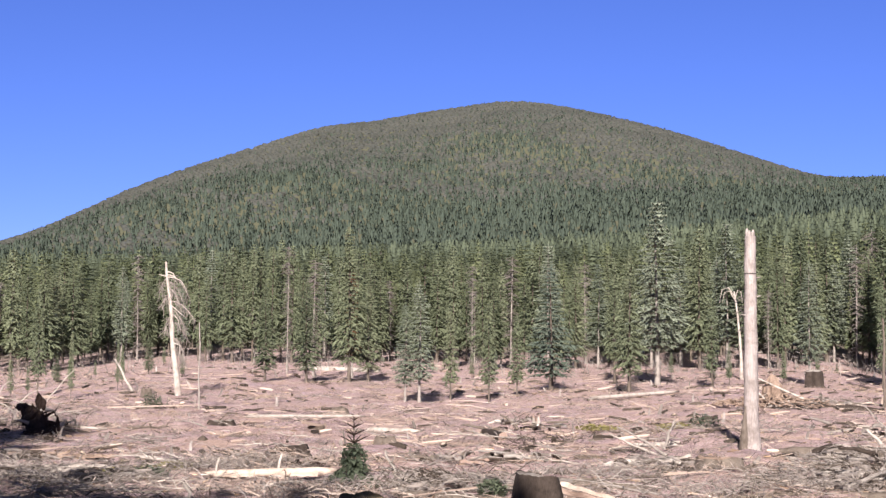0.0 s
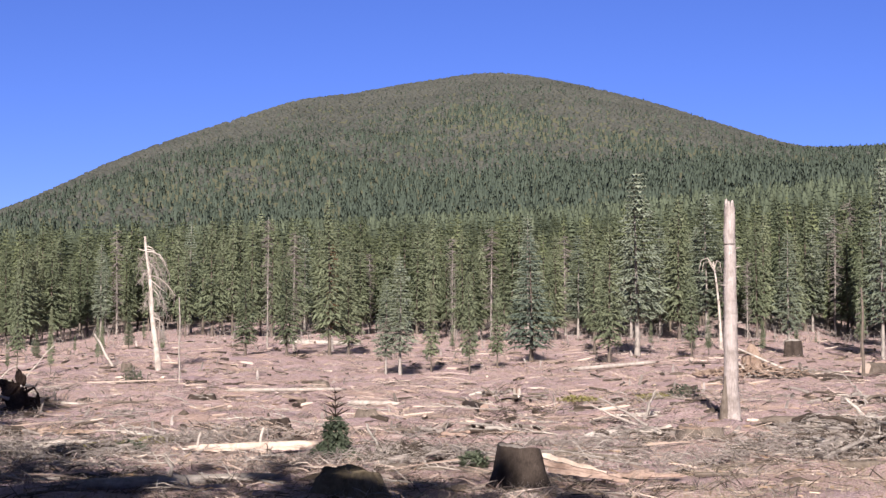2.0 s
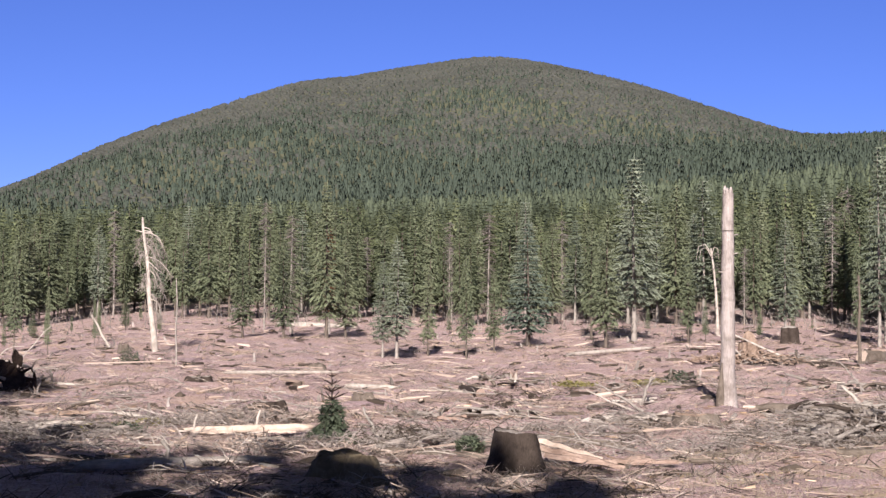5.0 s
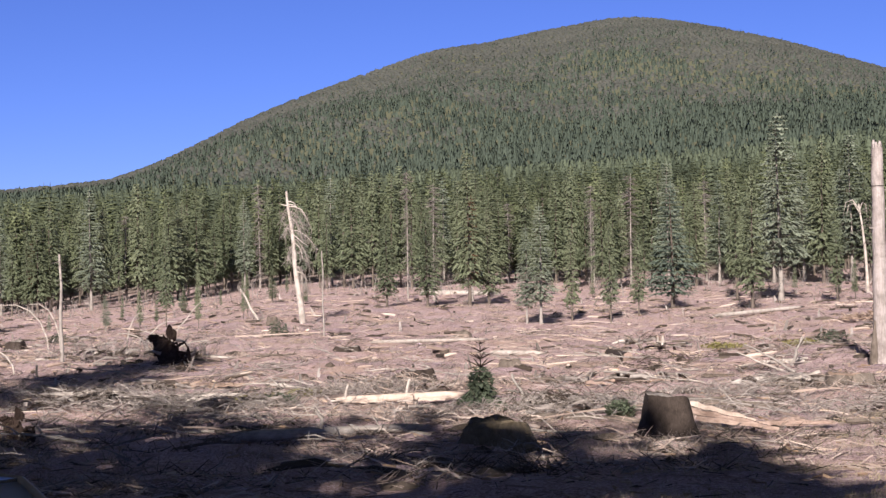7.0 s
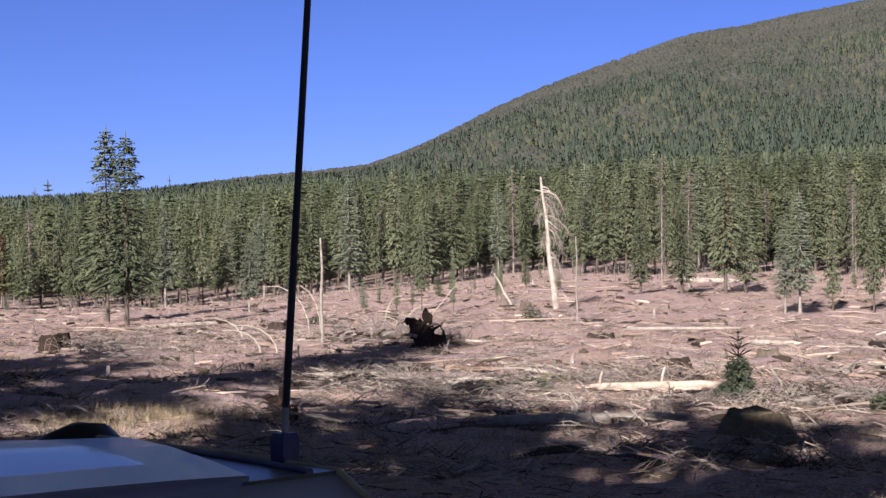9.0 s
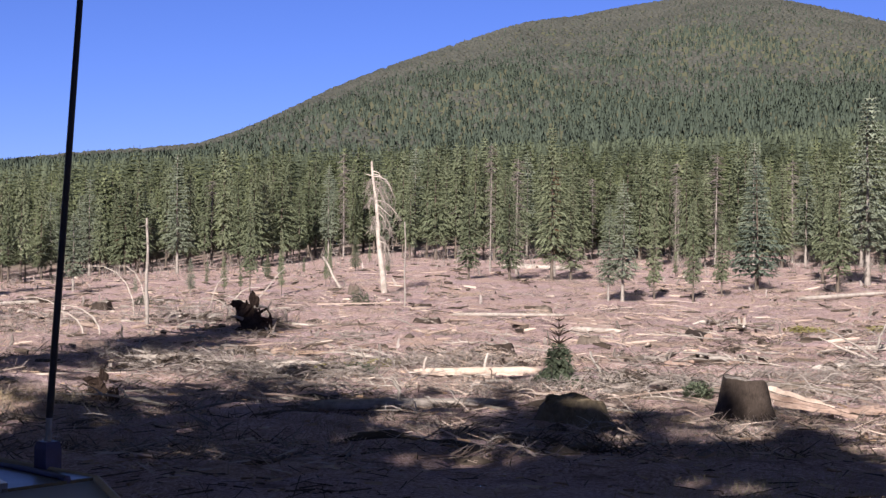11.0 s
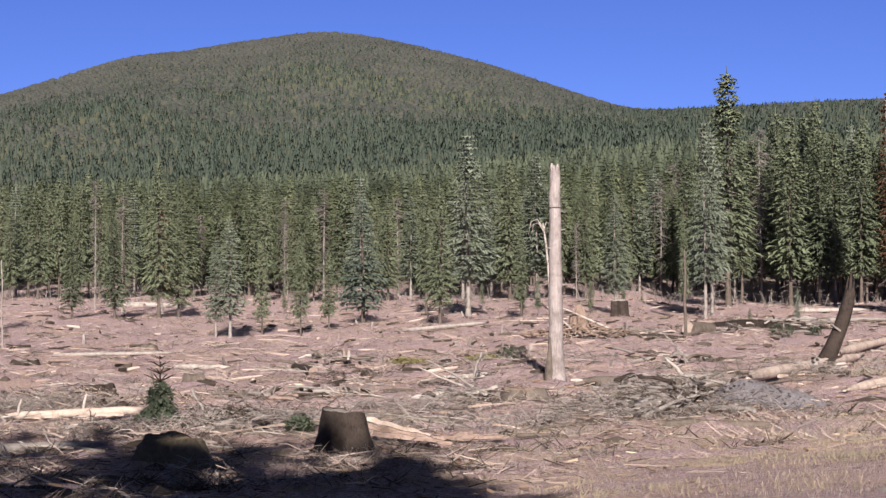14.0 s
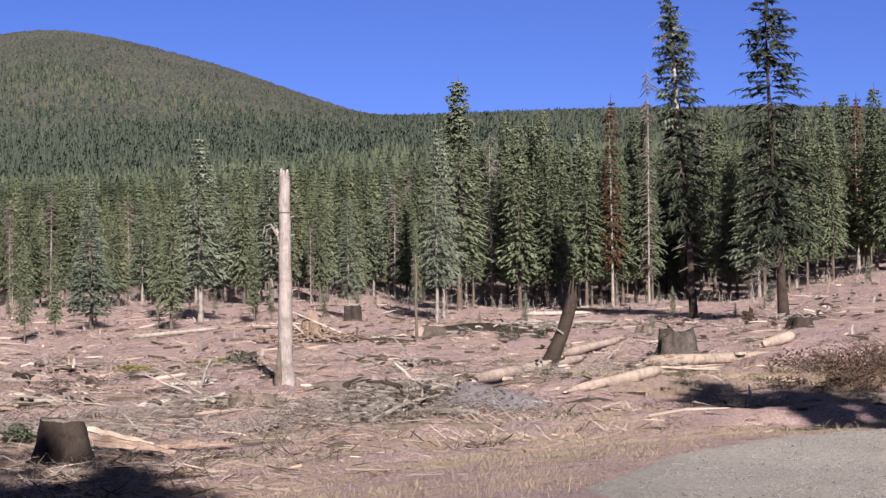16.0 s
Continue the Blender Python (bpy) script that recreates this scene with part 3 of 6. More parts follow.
def build_forest():
    r = random.Random(11)
    # near stand, seen in full behind the named trees: with stems
    shapes = []
    for _ in range(6):
        m = crown(r, 1.0, 0.125, 25, 6, low=0.18, droop=0.45, power=0.8, ragged=0.6, wide=0.26, pairs=1)
        shapes.append(tri_list(m))
    x, y, d, az, g = scatter(1, EDGE + 3, EDGE + 50, 4.5)
    h = (6.5 + 8.0 * g.random(len(x)) ** 0.8) * np.interp(az, (-33, -14, 8, 20, 34), (0.82, 0.9, 1.0, 1.22, 1.25))
    grow("near_forest", shapes, x, y, h, h * g.uniform(0.8, 1.15, len(x)), g, FOREST, "dense dark green conifer forest behind the clear-cut", "forest")
    stems = [tri_list(tube(blank(), [(0, 0, 0), (0, 0, 0.5), (0, 0, 0.98)], [1, 0.7, 0.15], 5, 0, False))]
    grow("forest_stems", stems, x, y, h, 0.11 * g.uniform(0.7, 1.3, len(x)), g, BARK, "grey-brown stems of the conifer forest", "forest")
    # middle distance
    shapes = [tri_list(crown(r, 1.0, 0.15, 15, 7, low=0.36, droop=0.45, ragged=0.55, wide=0.3, pairs=0, power=0.8)) for _ in range(8)]
    x, y, d, az, g = scatter(5, EDGE + 50, 560, 7.9)
    h = g.uniform(7.0, 15.0, len(x))
    wide = h * g.uniform(0.85, 1.2, len(x))
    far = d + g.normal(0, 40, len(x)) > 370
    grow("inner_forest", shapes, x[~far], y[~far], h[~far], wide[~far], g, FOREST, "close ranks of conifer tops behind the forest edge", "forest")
    grow("deep_forest", shapes, x[far], y[far], h[far], wide[far], g, DISTANCE_TONED_FOREST, "conifer tops deeper in the forest, toned darker and bluer for distance", "forest")
    shapes = [spire(r, 6, 6, 0.3) for _ in range(10)]
    x, y, d, az, g = scatter(2, 560, 1000, 8.4)
    h = g.uniform(8.5, 15.5, len(x))
    grow("middle_forest", shapes, x, y, h, h * g.uniform(0.19, 0.27, len(x)), g, MID_SHADED_FOREST, "unbroken conifer forest below the mountain", "forest", True)
    # the mountain: conifers on its lower half and along gullies, olive brush and hardwoods above
    x, y, d, az, g = scatter(3, 1000, 2800, 6.8, -31, 34)
    top = 1800 + 900 * np.exp(-((az - 1) / 11.7) ** 2)
    s = (d - 1000) / (top - 1000)
    ok = s < 1.04
    x, y, az, s = x[ok], y[ok], az[ok], s[ok]
    wob = 0.16 * np.sin(x / 95 + 1) * np.sin(y / 120) + 0.12 * np.sin(x / 37 + y / 61) + 0.1 * g.normal(size=len(x))
    high = (s + wob + 0.08 * g.normal(size=len(x)) > 0.5 + 0.4 * ease((az - 9) / 7) + 0.3 * ease((-10 - az) / 6))
    clump = np.sin(x / 31 + 2 * np.sin(y / 53)) * np.sin(y / 44 + x / 90)
    high &= g.random(len(x)) > np.clip(0.32 + 0.4 * clump, 0.05, 0.7) * np.exp(-((s - 0.6) / 0.24) ** 2)
    shapes = [spire(r, 3, 5, -0.6) for _ in range(8)]
    h = g.uniform(5.5, 10, len(x)) * (1 - 0.35 * np.clip(s, 0, 1))
    grow("mountain_conifers", shapes, x[~high], y[~high], h[~high], h[~high] * g.uniform(0.34, 0.48, (~high).sum()), g, HAZED_FOREST, "conifer forest on the mountain's lower slopes", "forest", True)
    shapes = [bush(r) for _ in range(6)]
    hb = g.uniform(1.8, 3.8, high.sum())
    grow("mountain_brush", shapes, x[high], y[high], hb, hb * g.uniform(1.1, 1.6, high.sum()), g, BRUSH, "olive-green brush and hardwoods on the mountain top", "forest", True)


build_forest()


# ---- single trees at the edge of the cut: each built once at 10 m, then set out ----
def make_tree(kind, seed):
    r = random.Random(seed)
    name, mat, label = KINDS[kind]
    t = thing(name, Matrix.Identity(4), label, "tree")
    if kind == "green":
        part("trunk", trunk_mesh(r, 10, 0.11), BARK, t)
        part("crown", crown(r, 10, 1.3, 40, 12, 0.14, 0.4, 0.8, 0.6, 0.08, 0.12, 3), mat, t)
        twigs = twigs_mesh(r, 10, 0.8, 0.03, 0.3, 34, 0.02)
    elif kind == "slim":
        part("trunk", trunk_mesh(r, 10, 0.09), BARK, t)
        part("crown", crown(r, 10, 0.9, 40, 10, 0.2, 0.45, 0.7, 0.6, 0.15, 0.17, 2), mat, t)
        twigs = twigs_mesh(r, 10, 0.75, 0.04, 0.45, 44, 0.02)
    elif kind == "large":
        part("trunk", trunk_mesh(r, 10, 0.085), BARK, t)
        part("crown", crown(r, 10, 1.0, 56, 11, 0.17, 0.42, 0.75, 0.6, 0.12, 0.11, 2), mat, t)
        twigs = twigs_mesh(r, 10, 0.6, 0.04, 0.4, 44, 0.012)
    elif kind == "silver":
        part("trunk", trunk_mesh(r, 10, 0.12), GREY_WOOD, t)
        part("crown", crown(r, 10, 1.2, 36, 13, 0.2, 0.3, 0.7, 0.55, 0.14, 0.115, 4), mat, t)
        twigs = twigs_mesh(r, 10, 1.05, 0.04, 0.45, 46)
    elif kind == "blue":
        part("trunk", trunk_mesh(r, 10, 0.14), BARK, t)
        part("crown", crown(r, 10, 2.0, 26, 11, 0.12, 0.22, 0.95, 0.4, 0.06, 0.13, 4), mat, t)
        twigs = twigs_mesh(r, 10, 1.0, 0.03, 0.2, 20)
    elif kind == "old":
        part("trunk", trunk_mesh(r, 10, 0.125, 0.012, 9), DARK_BARK, t)
        part("crown", crown(r, 10, 1.1, 46, 9, 0.22, 0.42, 0.55, 0.65, 0.3, 0.15, 5), mat, t)
        twigs = twigs_mesh(r, 10, 1.0, 0.15, 0.9, 60)
    elif kind == "tall":
        part("trunk", trunk_mesh(r, 10, 0.12, 0.012, 9), DARK_BARK, t)
        part("crown", crown(r, 10, 0.85, 46, 9, 0.28, 0.42, 0.5, 0.65, 0.3, 0.15, 5), mat, t)
        # paler needles stand for the sunlit top above the shaded crown
        m = crown(r, 4.6, 0.7, 24, 8, 0.02, 0.2, 0.6, 0.65, 0.25, 0.16, 4)
        part("crown_top", ([(x, y, z + 5.5) for x, y, z in m[0]], m[1]), FIR_SILVER, t, "thinning top, silvery grey as if sunlit")
        part("bleached_stem", tube(blank(), [(-0.02, 0.0, 5.9), (-0.02, -0.02, 7.0), (0.0, 0.0, 8.2)], [0.085, 0.07, 0.05], 7, 0.1, False, r), BLEACHED, t, "barkless pale upper stem")
        twigs = twigs_mesh(r, 10, 1.0, 0.15, 0.95, 110)
    elif kind == "open":
        part("trunk", trunk_mesh(r, 10, 0.125, 0.012, 9), DARK_BARK, t)
        part("crown", crown(r, 10, 1.3, 22, 5, 0.3, 0.3, 0.5, 0.65, 0.33, 0.26, 1), mat, t)
        twigs = twigs_mesh(r, 10, 1.0, 0.15, 0.9, 40)
    elif kind == "brown":
        part("trunk", trunk_mesh(r, 10, 0.1), GREY_WOOD, t)
        part("crown", crown(r, 10, 0.85, 40, 9, 0.18, 0.42, 0.75, 0.6, 0.25, 0.14), mat, t)
        twigs = twigs_mesh(r, 10, 0.8, 0.1, 0.9, 60)
    else:
        part("trunk", trunk_mesh(r, 10, 0.085), GREY_WOOD, t)
        twigs = twigs_mesh(r, 10, 0.85, 0.1, 0.95, 190, 0.022)
    tagged(part("dead_branch_haze", twigs, GREY_TWIGS, t), kind="stuff")
    return t


KINDS = {
    "green": ("fir_tree", FIR_GREEN, "dark green fir at the edge of the clear-cut"),
    "slim": ("slim_fir_tree", FIR_GREEN, "slim green fir with bare grey lower branches"),
    "large": ("large_fir_tree", FIR_DEEP, "large dark green fir with a narrow pointed crown"),
    "silver": ("silver_fir_tree", FIR_SILVER, "pale silver-green fir with a bare grey lower stem"),
    "blue": ("young_fir_tree", FIR_BLUE, "broad blue-green young fir on a short bare stem"),
    "old": ("old_fir_tree", FIR_SHADE_TONED, "tall fir with shade-toned needles and a bare blackish trunk"),
    "tall": ("tall_fir_tree", FIR_SHADE_TONED, "very tall fir, shade-toned below, silvery as if sunlit at its thinning top"),
    "open": ("open_fir_tree", FIR_SHADE_TONED, "tall thin-crowned fir standing across the road"),
    "brown": ("dying_fir_tree", FIR_BROWN, "dying fir with rust-brown needles"),
    "dead": ("dead_fir_tree", GREY_TWIGS, "dead grey fir with bare twiggy branches"),
}
made_trees = {}


def tree(kind, x, y, h, fat=1.0, lean=0.0, lean_to=0.0, group="trees at the clear-cut's edge", variant=None):
    kind = "large" if kind in ("green", "slim") and h > 14 else kind
    variant = rng.randrange(4 if kind in ("green", "slim", "large") else 2) if variant is None else variant
    k = h / 10
    m = on_ground(x, y, rng.uniform(0, 360), 0.05, 1.0, lean, lean_to) @ Matrix.Diagonal((k * fat, k * fat, k, 1))
    if (kind, variant) in made_trees:
        first = made_trees[kind, variant]
        t = copy_thing(first, m @ Matrix.Diagonal((1 / first.scale.x, 1 / first.scale.y, 1 / first.scale.z, 1)))
    else:
        t = make_tree(kind, 100 + 10 * variant + len(kind) * 37)
        t.matrix_basis = m
        made_trees[kind, variant] = t
    return tagged(t, group=group)


# trees standing out in the cut, from the left round to the right
for row in (
    ("large", -47.7, 96.14, 13.4, 1.4), ("large", -41.0, 85.22, 11.8, 1.35), ("silver", -41.1, 105.93, 5.8, 1.2),
    ("brown", -52.4, 147.74, 7.2, 1.1), ("silver", -43.8, 139.36, 11.6, 1.0), ("slim", -25.0, 94.63, 6.8, 0.8),
    ("slim", -21.5, 88.7, 4.0, 0.6), ("slim", -21.0, 100.47, 3.0, 0.7), ("slim", -20.4, 96.23, 3.2, 0.6),
    ("green", -12.0, 103.58, 6.6, 1.1), ("green", -9.4, 105.84, 7.0, 1.15), ("green", -6.6, 108.29, 11.2, 0.95),
    ("green", -5.3, 109.6, 7.1, 1.1), ("silver", -1.3, 86.82, 6.9, 1.15), ("silver", -2.1, 86.82, 5.6, 1.0),
    ("slim", 0.5, 90.87, 5.4, 1.1), ("slim", 2.7, 88.42, 6.0, 1.05), ("slim", 4.6, 94.44, 5.1, 1.2),
):
    tree(*row)
for row in (
    ("blue", 7.5, 105.46, 8.8, 1.15), ("green", 12.2, 99.91, 9.3, 1.05), ("slim", 13.5, 119.77, 9.8, 1.1),
    ("silver", 15.9, 112.99, 13.9, 1.25), ("slim", 18.8, 106.69, 6.3, 1.1), ("silver", 26.2, 109.0, 8.9, 1.0),
    ("silver", 31.9, 105.46, 14.4, 0.8), ("slim", 29.2, 101.51, 7.7, 0.6), ("green", 39.8, 125.14, 20.2, 1.35), ("silver", 33.7, 109.8, 13.8, 0.85),
    ("slim", 50.4, 143.13, 17.6, 0.75), ("slim", 53.9, 142.66, 19.1, 0.7), ("silver", 56.6, 139.45, 17.4, 0.7),
    ("slim", 57.8, 139.08, 17.9, 0.7), ("brown", 58.6, 135.78, 20.3, 0.75), ("dead", 63.1, 137.29, 24.0, 0.6),
    ("green", 70.4, 134.46, 15.9, 0.9), ("green", 74.0, 136.25, 8.2, 1.2), ("green", 72.9, 155.93, 11.2, 1.1),
):
    tree(*row)
for row in (("dead", 3.4, 161.96, 8.1, 1.0), ("dead", 30.5, 142.94, 7.7, 1.0), ("dead", -12.4, 122.13, 10.8, 0.7), ("dead", -9.6, 113.94, 9.2, 1.0), ("brown", -7.0, 118.64, 8.4, 0.9)):
    tree(*row)
tree("tall", 51.0, 102.9, 24.2, 0.95, 4.2, 85, "old firs left standing", 0)
tree("old", 51.6, 90.7, 22.3, 1.15, 2.6, 85, "old firs left standing", 1)

# the wall of the forest
edge_rng = random.Random(5)
for i in range(200):
    az = -34 + 69.5 * (i + edge_rng.random() * 0.8) / 200
    d = EDGE - 14 + 22 * edge_rng.random() ** 1.5 - 6 * math.sin(az * 0.7) - (4 if az > 18 else 0)
    x, y = d * math.sin(radians(az)), d * math.cos(radians(az))
    h = (9.2 + 4.2 * edge_rng.random()) * float(np.interp(az, (-35, -15, 8, 16, 20, 29, 36), (0.8, 0.9, 1.02, 1.15, 1.5, 1.5, 1.35)))
    tree(edge_rng.choices(("green", "slim", "silver", "dead", "brown"), (9, 8, 3.4, 2.0, 0.7))[0], x, y, h, 0.85 + 0.4 * edge_rng.random(), group="wall of the forest")

# seedlings scattered before the wall
for i in range(44):
    az, d = edge_rng.uniform(-30, 33), edge_rng.uniform(96, 152)
    x, y = d * math.sin(radians(az)), d * math.cos(radians(az))
    tree(edge_rng.choice(("green", "slim", "slim", "silver")), x, y, edge_rng.uniform(0.9, 3.2), edge_rng.uniform(0.9, 1.4), group="seedlings in the cut")

# tall firs across the road, out of sight, whose shade falls on the near ground
for x, y, h, fat in ((-20.4, 7, 29, 1.5), (-31, 7, 25, 1.8), (-27, 3, 24, 1.8), (-24.2, 0, 22.5, 1.8), (-13.4, -8, 25.4, 1.3), (-15.0, -8, 24.6, 1.0), (-11.2, -9, 22.6, 1.4), (-9.4, -9, 22.6, 1.3), (-7.2, -9, 25.4, 0.7), (-5.2, -12, 23.2, 1.4), (-3.4, -14, 24.0, 1.3), (-1.6, -18, 25, 1.3), (-9.6, -5, 19, 1.3), (-12.6, -5, 19.5, 1.3), (-5.0, -7, 19.2, 1.3), (-0.6, -11, 19.6, 1.3), (-7.6, -6, 17, 1.2), (-2.4, -9, 16.5, 1.2), (18.8, 0, 22.8, 1.9), (21.6, 1, 21.5, 1.6)):
    tree("open" if x > -18 else "old", x, y, h, fat, group="firs across the road")


# ---- the standing dead poles ----
def broken_pole():
    r = random.Random(21)
    t = thing("broken_snag", on_ground(9.9, 49.06, 0, 0.1), "tall barkless grey snag broken off at the top", "snag")
    m = blank()
    pts = [(0.012 * math.sin(i * 1.7), 0, 6.95 * i / 16) for i in range(17)]
    tube(m, pts, [0.255 - 0.0048 * i + (0.08 if i == 0 else 0.03 if i == 1 else 0) for i in range(17)], 16, 0.05, True, r)
    part("trunk", m, SNAG_WOOD, t)
    for a, w, h in ((0.3, 0.12, 0.22), (1.3, 0.08, 0.08), (2.4, 0.13, 0.26), (3.4, 0.1, 0.12), (4.3, 0.12, 0.18), (5.4, 0.09, 0.1)):
        c, s = math.cos(a) * 0.1, math.sin(a) * 0.1
        w *= 0.8
        m = tube(blank(), [(c, s, 6.7), (c, s, 6.95 + h * 0.5), (c * 1.1, s * 1.1, 6.95 + h)], [w * 0.8, w * 0.65, w * 0.3], 6, 0.2, True, r)
        part("splinter", m, SNAG_WOOD, t)
    m = tube(blank(), [(-0.24, -0.1, -0.1), (-0.23, -0.13, 0.7), (-0.2, -0.12, 1.5)], [0.2, 0.12, 0.03], 7, 0.25, True, r)
    part("bark_patch", m, BARK, t, "brown bark left at the foot")
    m = tube(blank(), [(-0.02, -0.02, 5.73), (-0.02, -0.02, 5.75)], [0.1965, 0.1965], 16, 0.01, False, r)
    part("crack", m, DARK_BARK, t, "dark crack round the stem")
    for z, dx in ((5.0, 0.2), (5.6, 0.2), (3.2, 0.22), (4.4, -0.21)):
        m = tube(blank(), [(dx * 0.9, -0.1, z), (dx * 1.6, -0.12, z + 0.03)], [0.03, 0.015], 5)
        part("branch_stub", m, GREY_WOOD, t)


def limbed_snag():
    r = random.Random(22)
    t = thing("limbed_snag", on_ground(-15.05, 87.2, 0, 0.1), "bleached dead snag with drooping bare limbs", "snag")
    m = blank()
    tube(m, [(0.1 * math.sin(i) * 0.4 - 0.065 * i, 0, 7.75 * i / 12) for i in range(13)], [0.18 - 0.0095 * i for i in range(13)], 10, 0.2, True, r)
    part("trunk", m, BLEACHED, t)
    for z, dx, l, up, bow in ((7.15, 1, 0.5, -0.3, 0.1), (6.85, 1, 1.15, -0.75, 0.25), (6.9, -1, 0.5, 0.12, 0.0), (5.3, 1, 0.95, -0.75, -0.1), (4.7, 1, 0.6, -0.9, 0.3), (3.1, 1, 0.5, -0.2, 0.0), (5.6, -1, 0.35, -0.2, 0.1)):
        x0 = -0.065 * z * 12 / 7.75
        m = tube(blank(), [(x0, 0, z), (x0 + dx * l * 0.3, -0.1 * l, z + up * 0.2 + bow * 0.6), (x0 + dx * l * 0.7, -0.2 * l, z + up * 0.6 + bow), (x0 + dx * l, -0.1, z + up)], [0.05, 0.04, 0.028, 0.01], 5, 0.2, True, r)
        part("limb", m, BLEACHED, t)
    # long drooping limbs, each hung with grey twigs
    m = blank()
    for z, reach, fall, away in ((7.0, 1.35, 1.5, -0.2), (6.6, 1.1, 2.1, 0.3), (6.2, 0.8, 1.4, -0.5), (5.5, 1.5, 1.3, 0.1), (5.0, 1.1, 1.9, -0.3), (4.3, 0.9, 1.3, 0.3), (3.4, 0.7, 1.2, -0.1), (2.6, 0.6, 0.9, 0.2), (6.8, -0.5, 0.9, 0.2), (5.8, -0.45, 0.8, -0.2), (4.6, -0.4, 1.0, 0.1)):
        x0 = -0.065 * z * 12 / 7.75
        spine = [Vector((x0 + reach * u, away * u, z + 0.12 * u - fall * u * u)) for u in (0, 0.25, 0.5, 0.75, 1.0)]
        part("limb", tube(blank(), spine, [0.038, 0.03, 0.024, 0.018, 0.008], 5, 0.2, True, r), BLEACHED if reach > 1.2 else DEAD_WOOD, t)
        for _ in range(34):
            k = r.randrange(4)
            p = spine[k].lerp(spine[k + 1], r.random())
            q = p + Vector((r.uniform(-0.25, 0.35) * (1 if reach > 0 else -1), r.uniform(-0.25, 0.25), r.uniform(-0.75, 0.05)))
            tube(m, [p, p.lerp(q, 0.5) + Vector((0.07, 0, 0.05)), q], [0.019, 0.015, 0.008], 3, 0, False)
    tagged(part("twig_haze", m, DEAD_WOOD, t), kind="stuff")


def hooked_snag():
    r = random.Random(23)
    t = thing("hooked_snag", on_ground(23.4, 119.59, 0, 0.1), "thin pale dead tree whose top curls over like a hook", "snag")
    m = blank()
    tube(m, [(-0.03 * i * i * 0.18, 0, 7.0 * i / 10) for i in range(11)], [0.15 - 0.009 * i for i in range(11)], 8, 0.1, True, r)
    part("trunk", m, BLEACHED, t)
    for s, k in ((-1, 1.0), (-0.8, 0.6), (0.5, 0.7)):
        m = blank()
        tube(m, [(-0.5, 0, 6.6 * (0.9 + 0.1 * k)), (-0.5 + s * 0.5, 0, 6.6 + 0.7 * k), (-0.5 + s * 1.0, 0, 6.6 + 0.5 * k), (-0.5 + s * 1.2, 0, 6.1)], [0.045, 0.038, 0.028, 0.012], 6, 0.1, True, r)
        part("limb", m, BLEACHED, t)
    tagged(part("dead_branch_haze", twigs_mesh(r, 7, 1.0, 0.3, 0.95, 40, 0.016), GREY_TWIGS, t), kind="stuff")


def plain_pole(x, y, h, rad, label, mat=None, lean=0.0, lean_to=90.0):
    r = random.Random(int(x * 10))
    t = thing("bare_pole", on_ground(x, y, 0, 0.1, 1, lean, lean_to), label, "snag")
    m = blank()
    tube(m, [(0.03 * math.sin(i * 1.4), 0, h * i / 8) for i in range(9)], [rad * (1 - 0.06 * i) for i in range(9)], 8, 0.1, True, r)
    part("trunk", m, mat or GREY_WOOD, t)
    tagged(part("dead_branch_haze", twigs_mesh(r, h, 0.5, 0.35, 0.98, 14, 0.012), GREY_TWIGS, t), kind="stuff")
    return t


broken_pole()
limbed_snag()
hooked_snag()
plain_pole(-19.5, 57.91, 4.45, 0.085, "thin grey dead pole standing in the slash")
plain_pole(-12.1, 76.18, 4.4, 0.05, "slender bare grey sapling stem")
plain_pole(22.9, 79.28, 4.7, 0.09, "thin dark dead pole near a sawn log", BARK)
plain_pole(-19.0, 94.16, 2.4, 0.1, "short leaning bleached pole", BLEACHED, 28, 90)


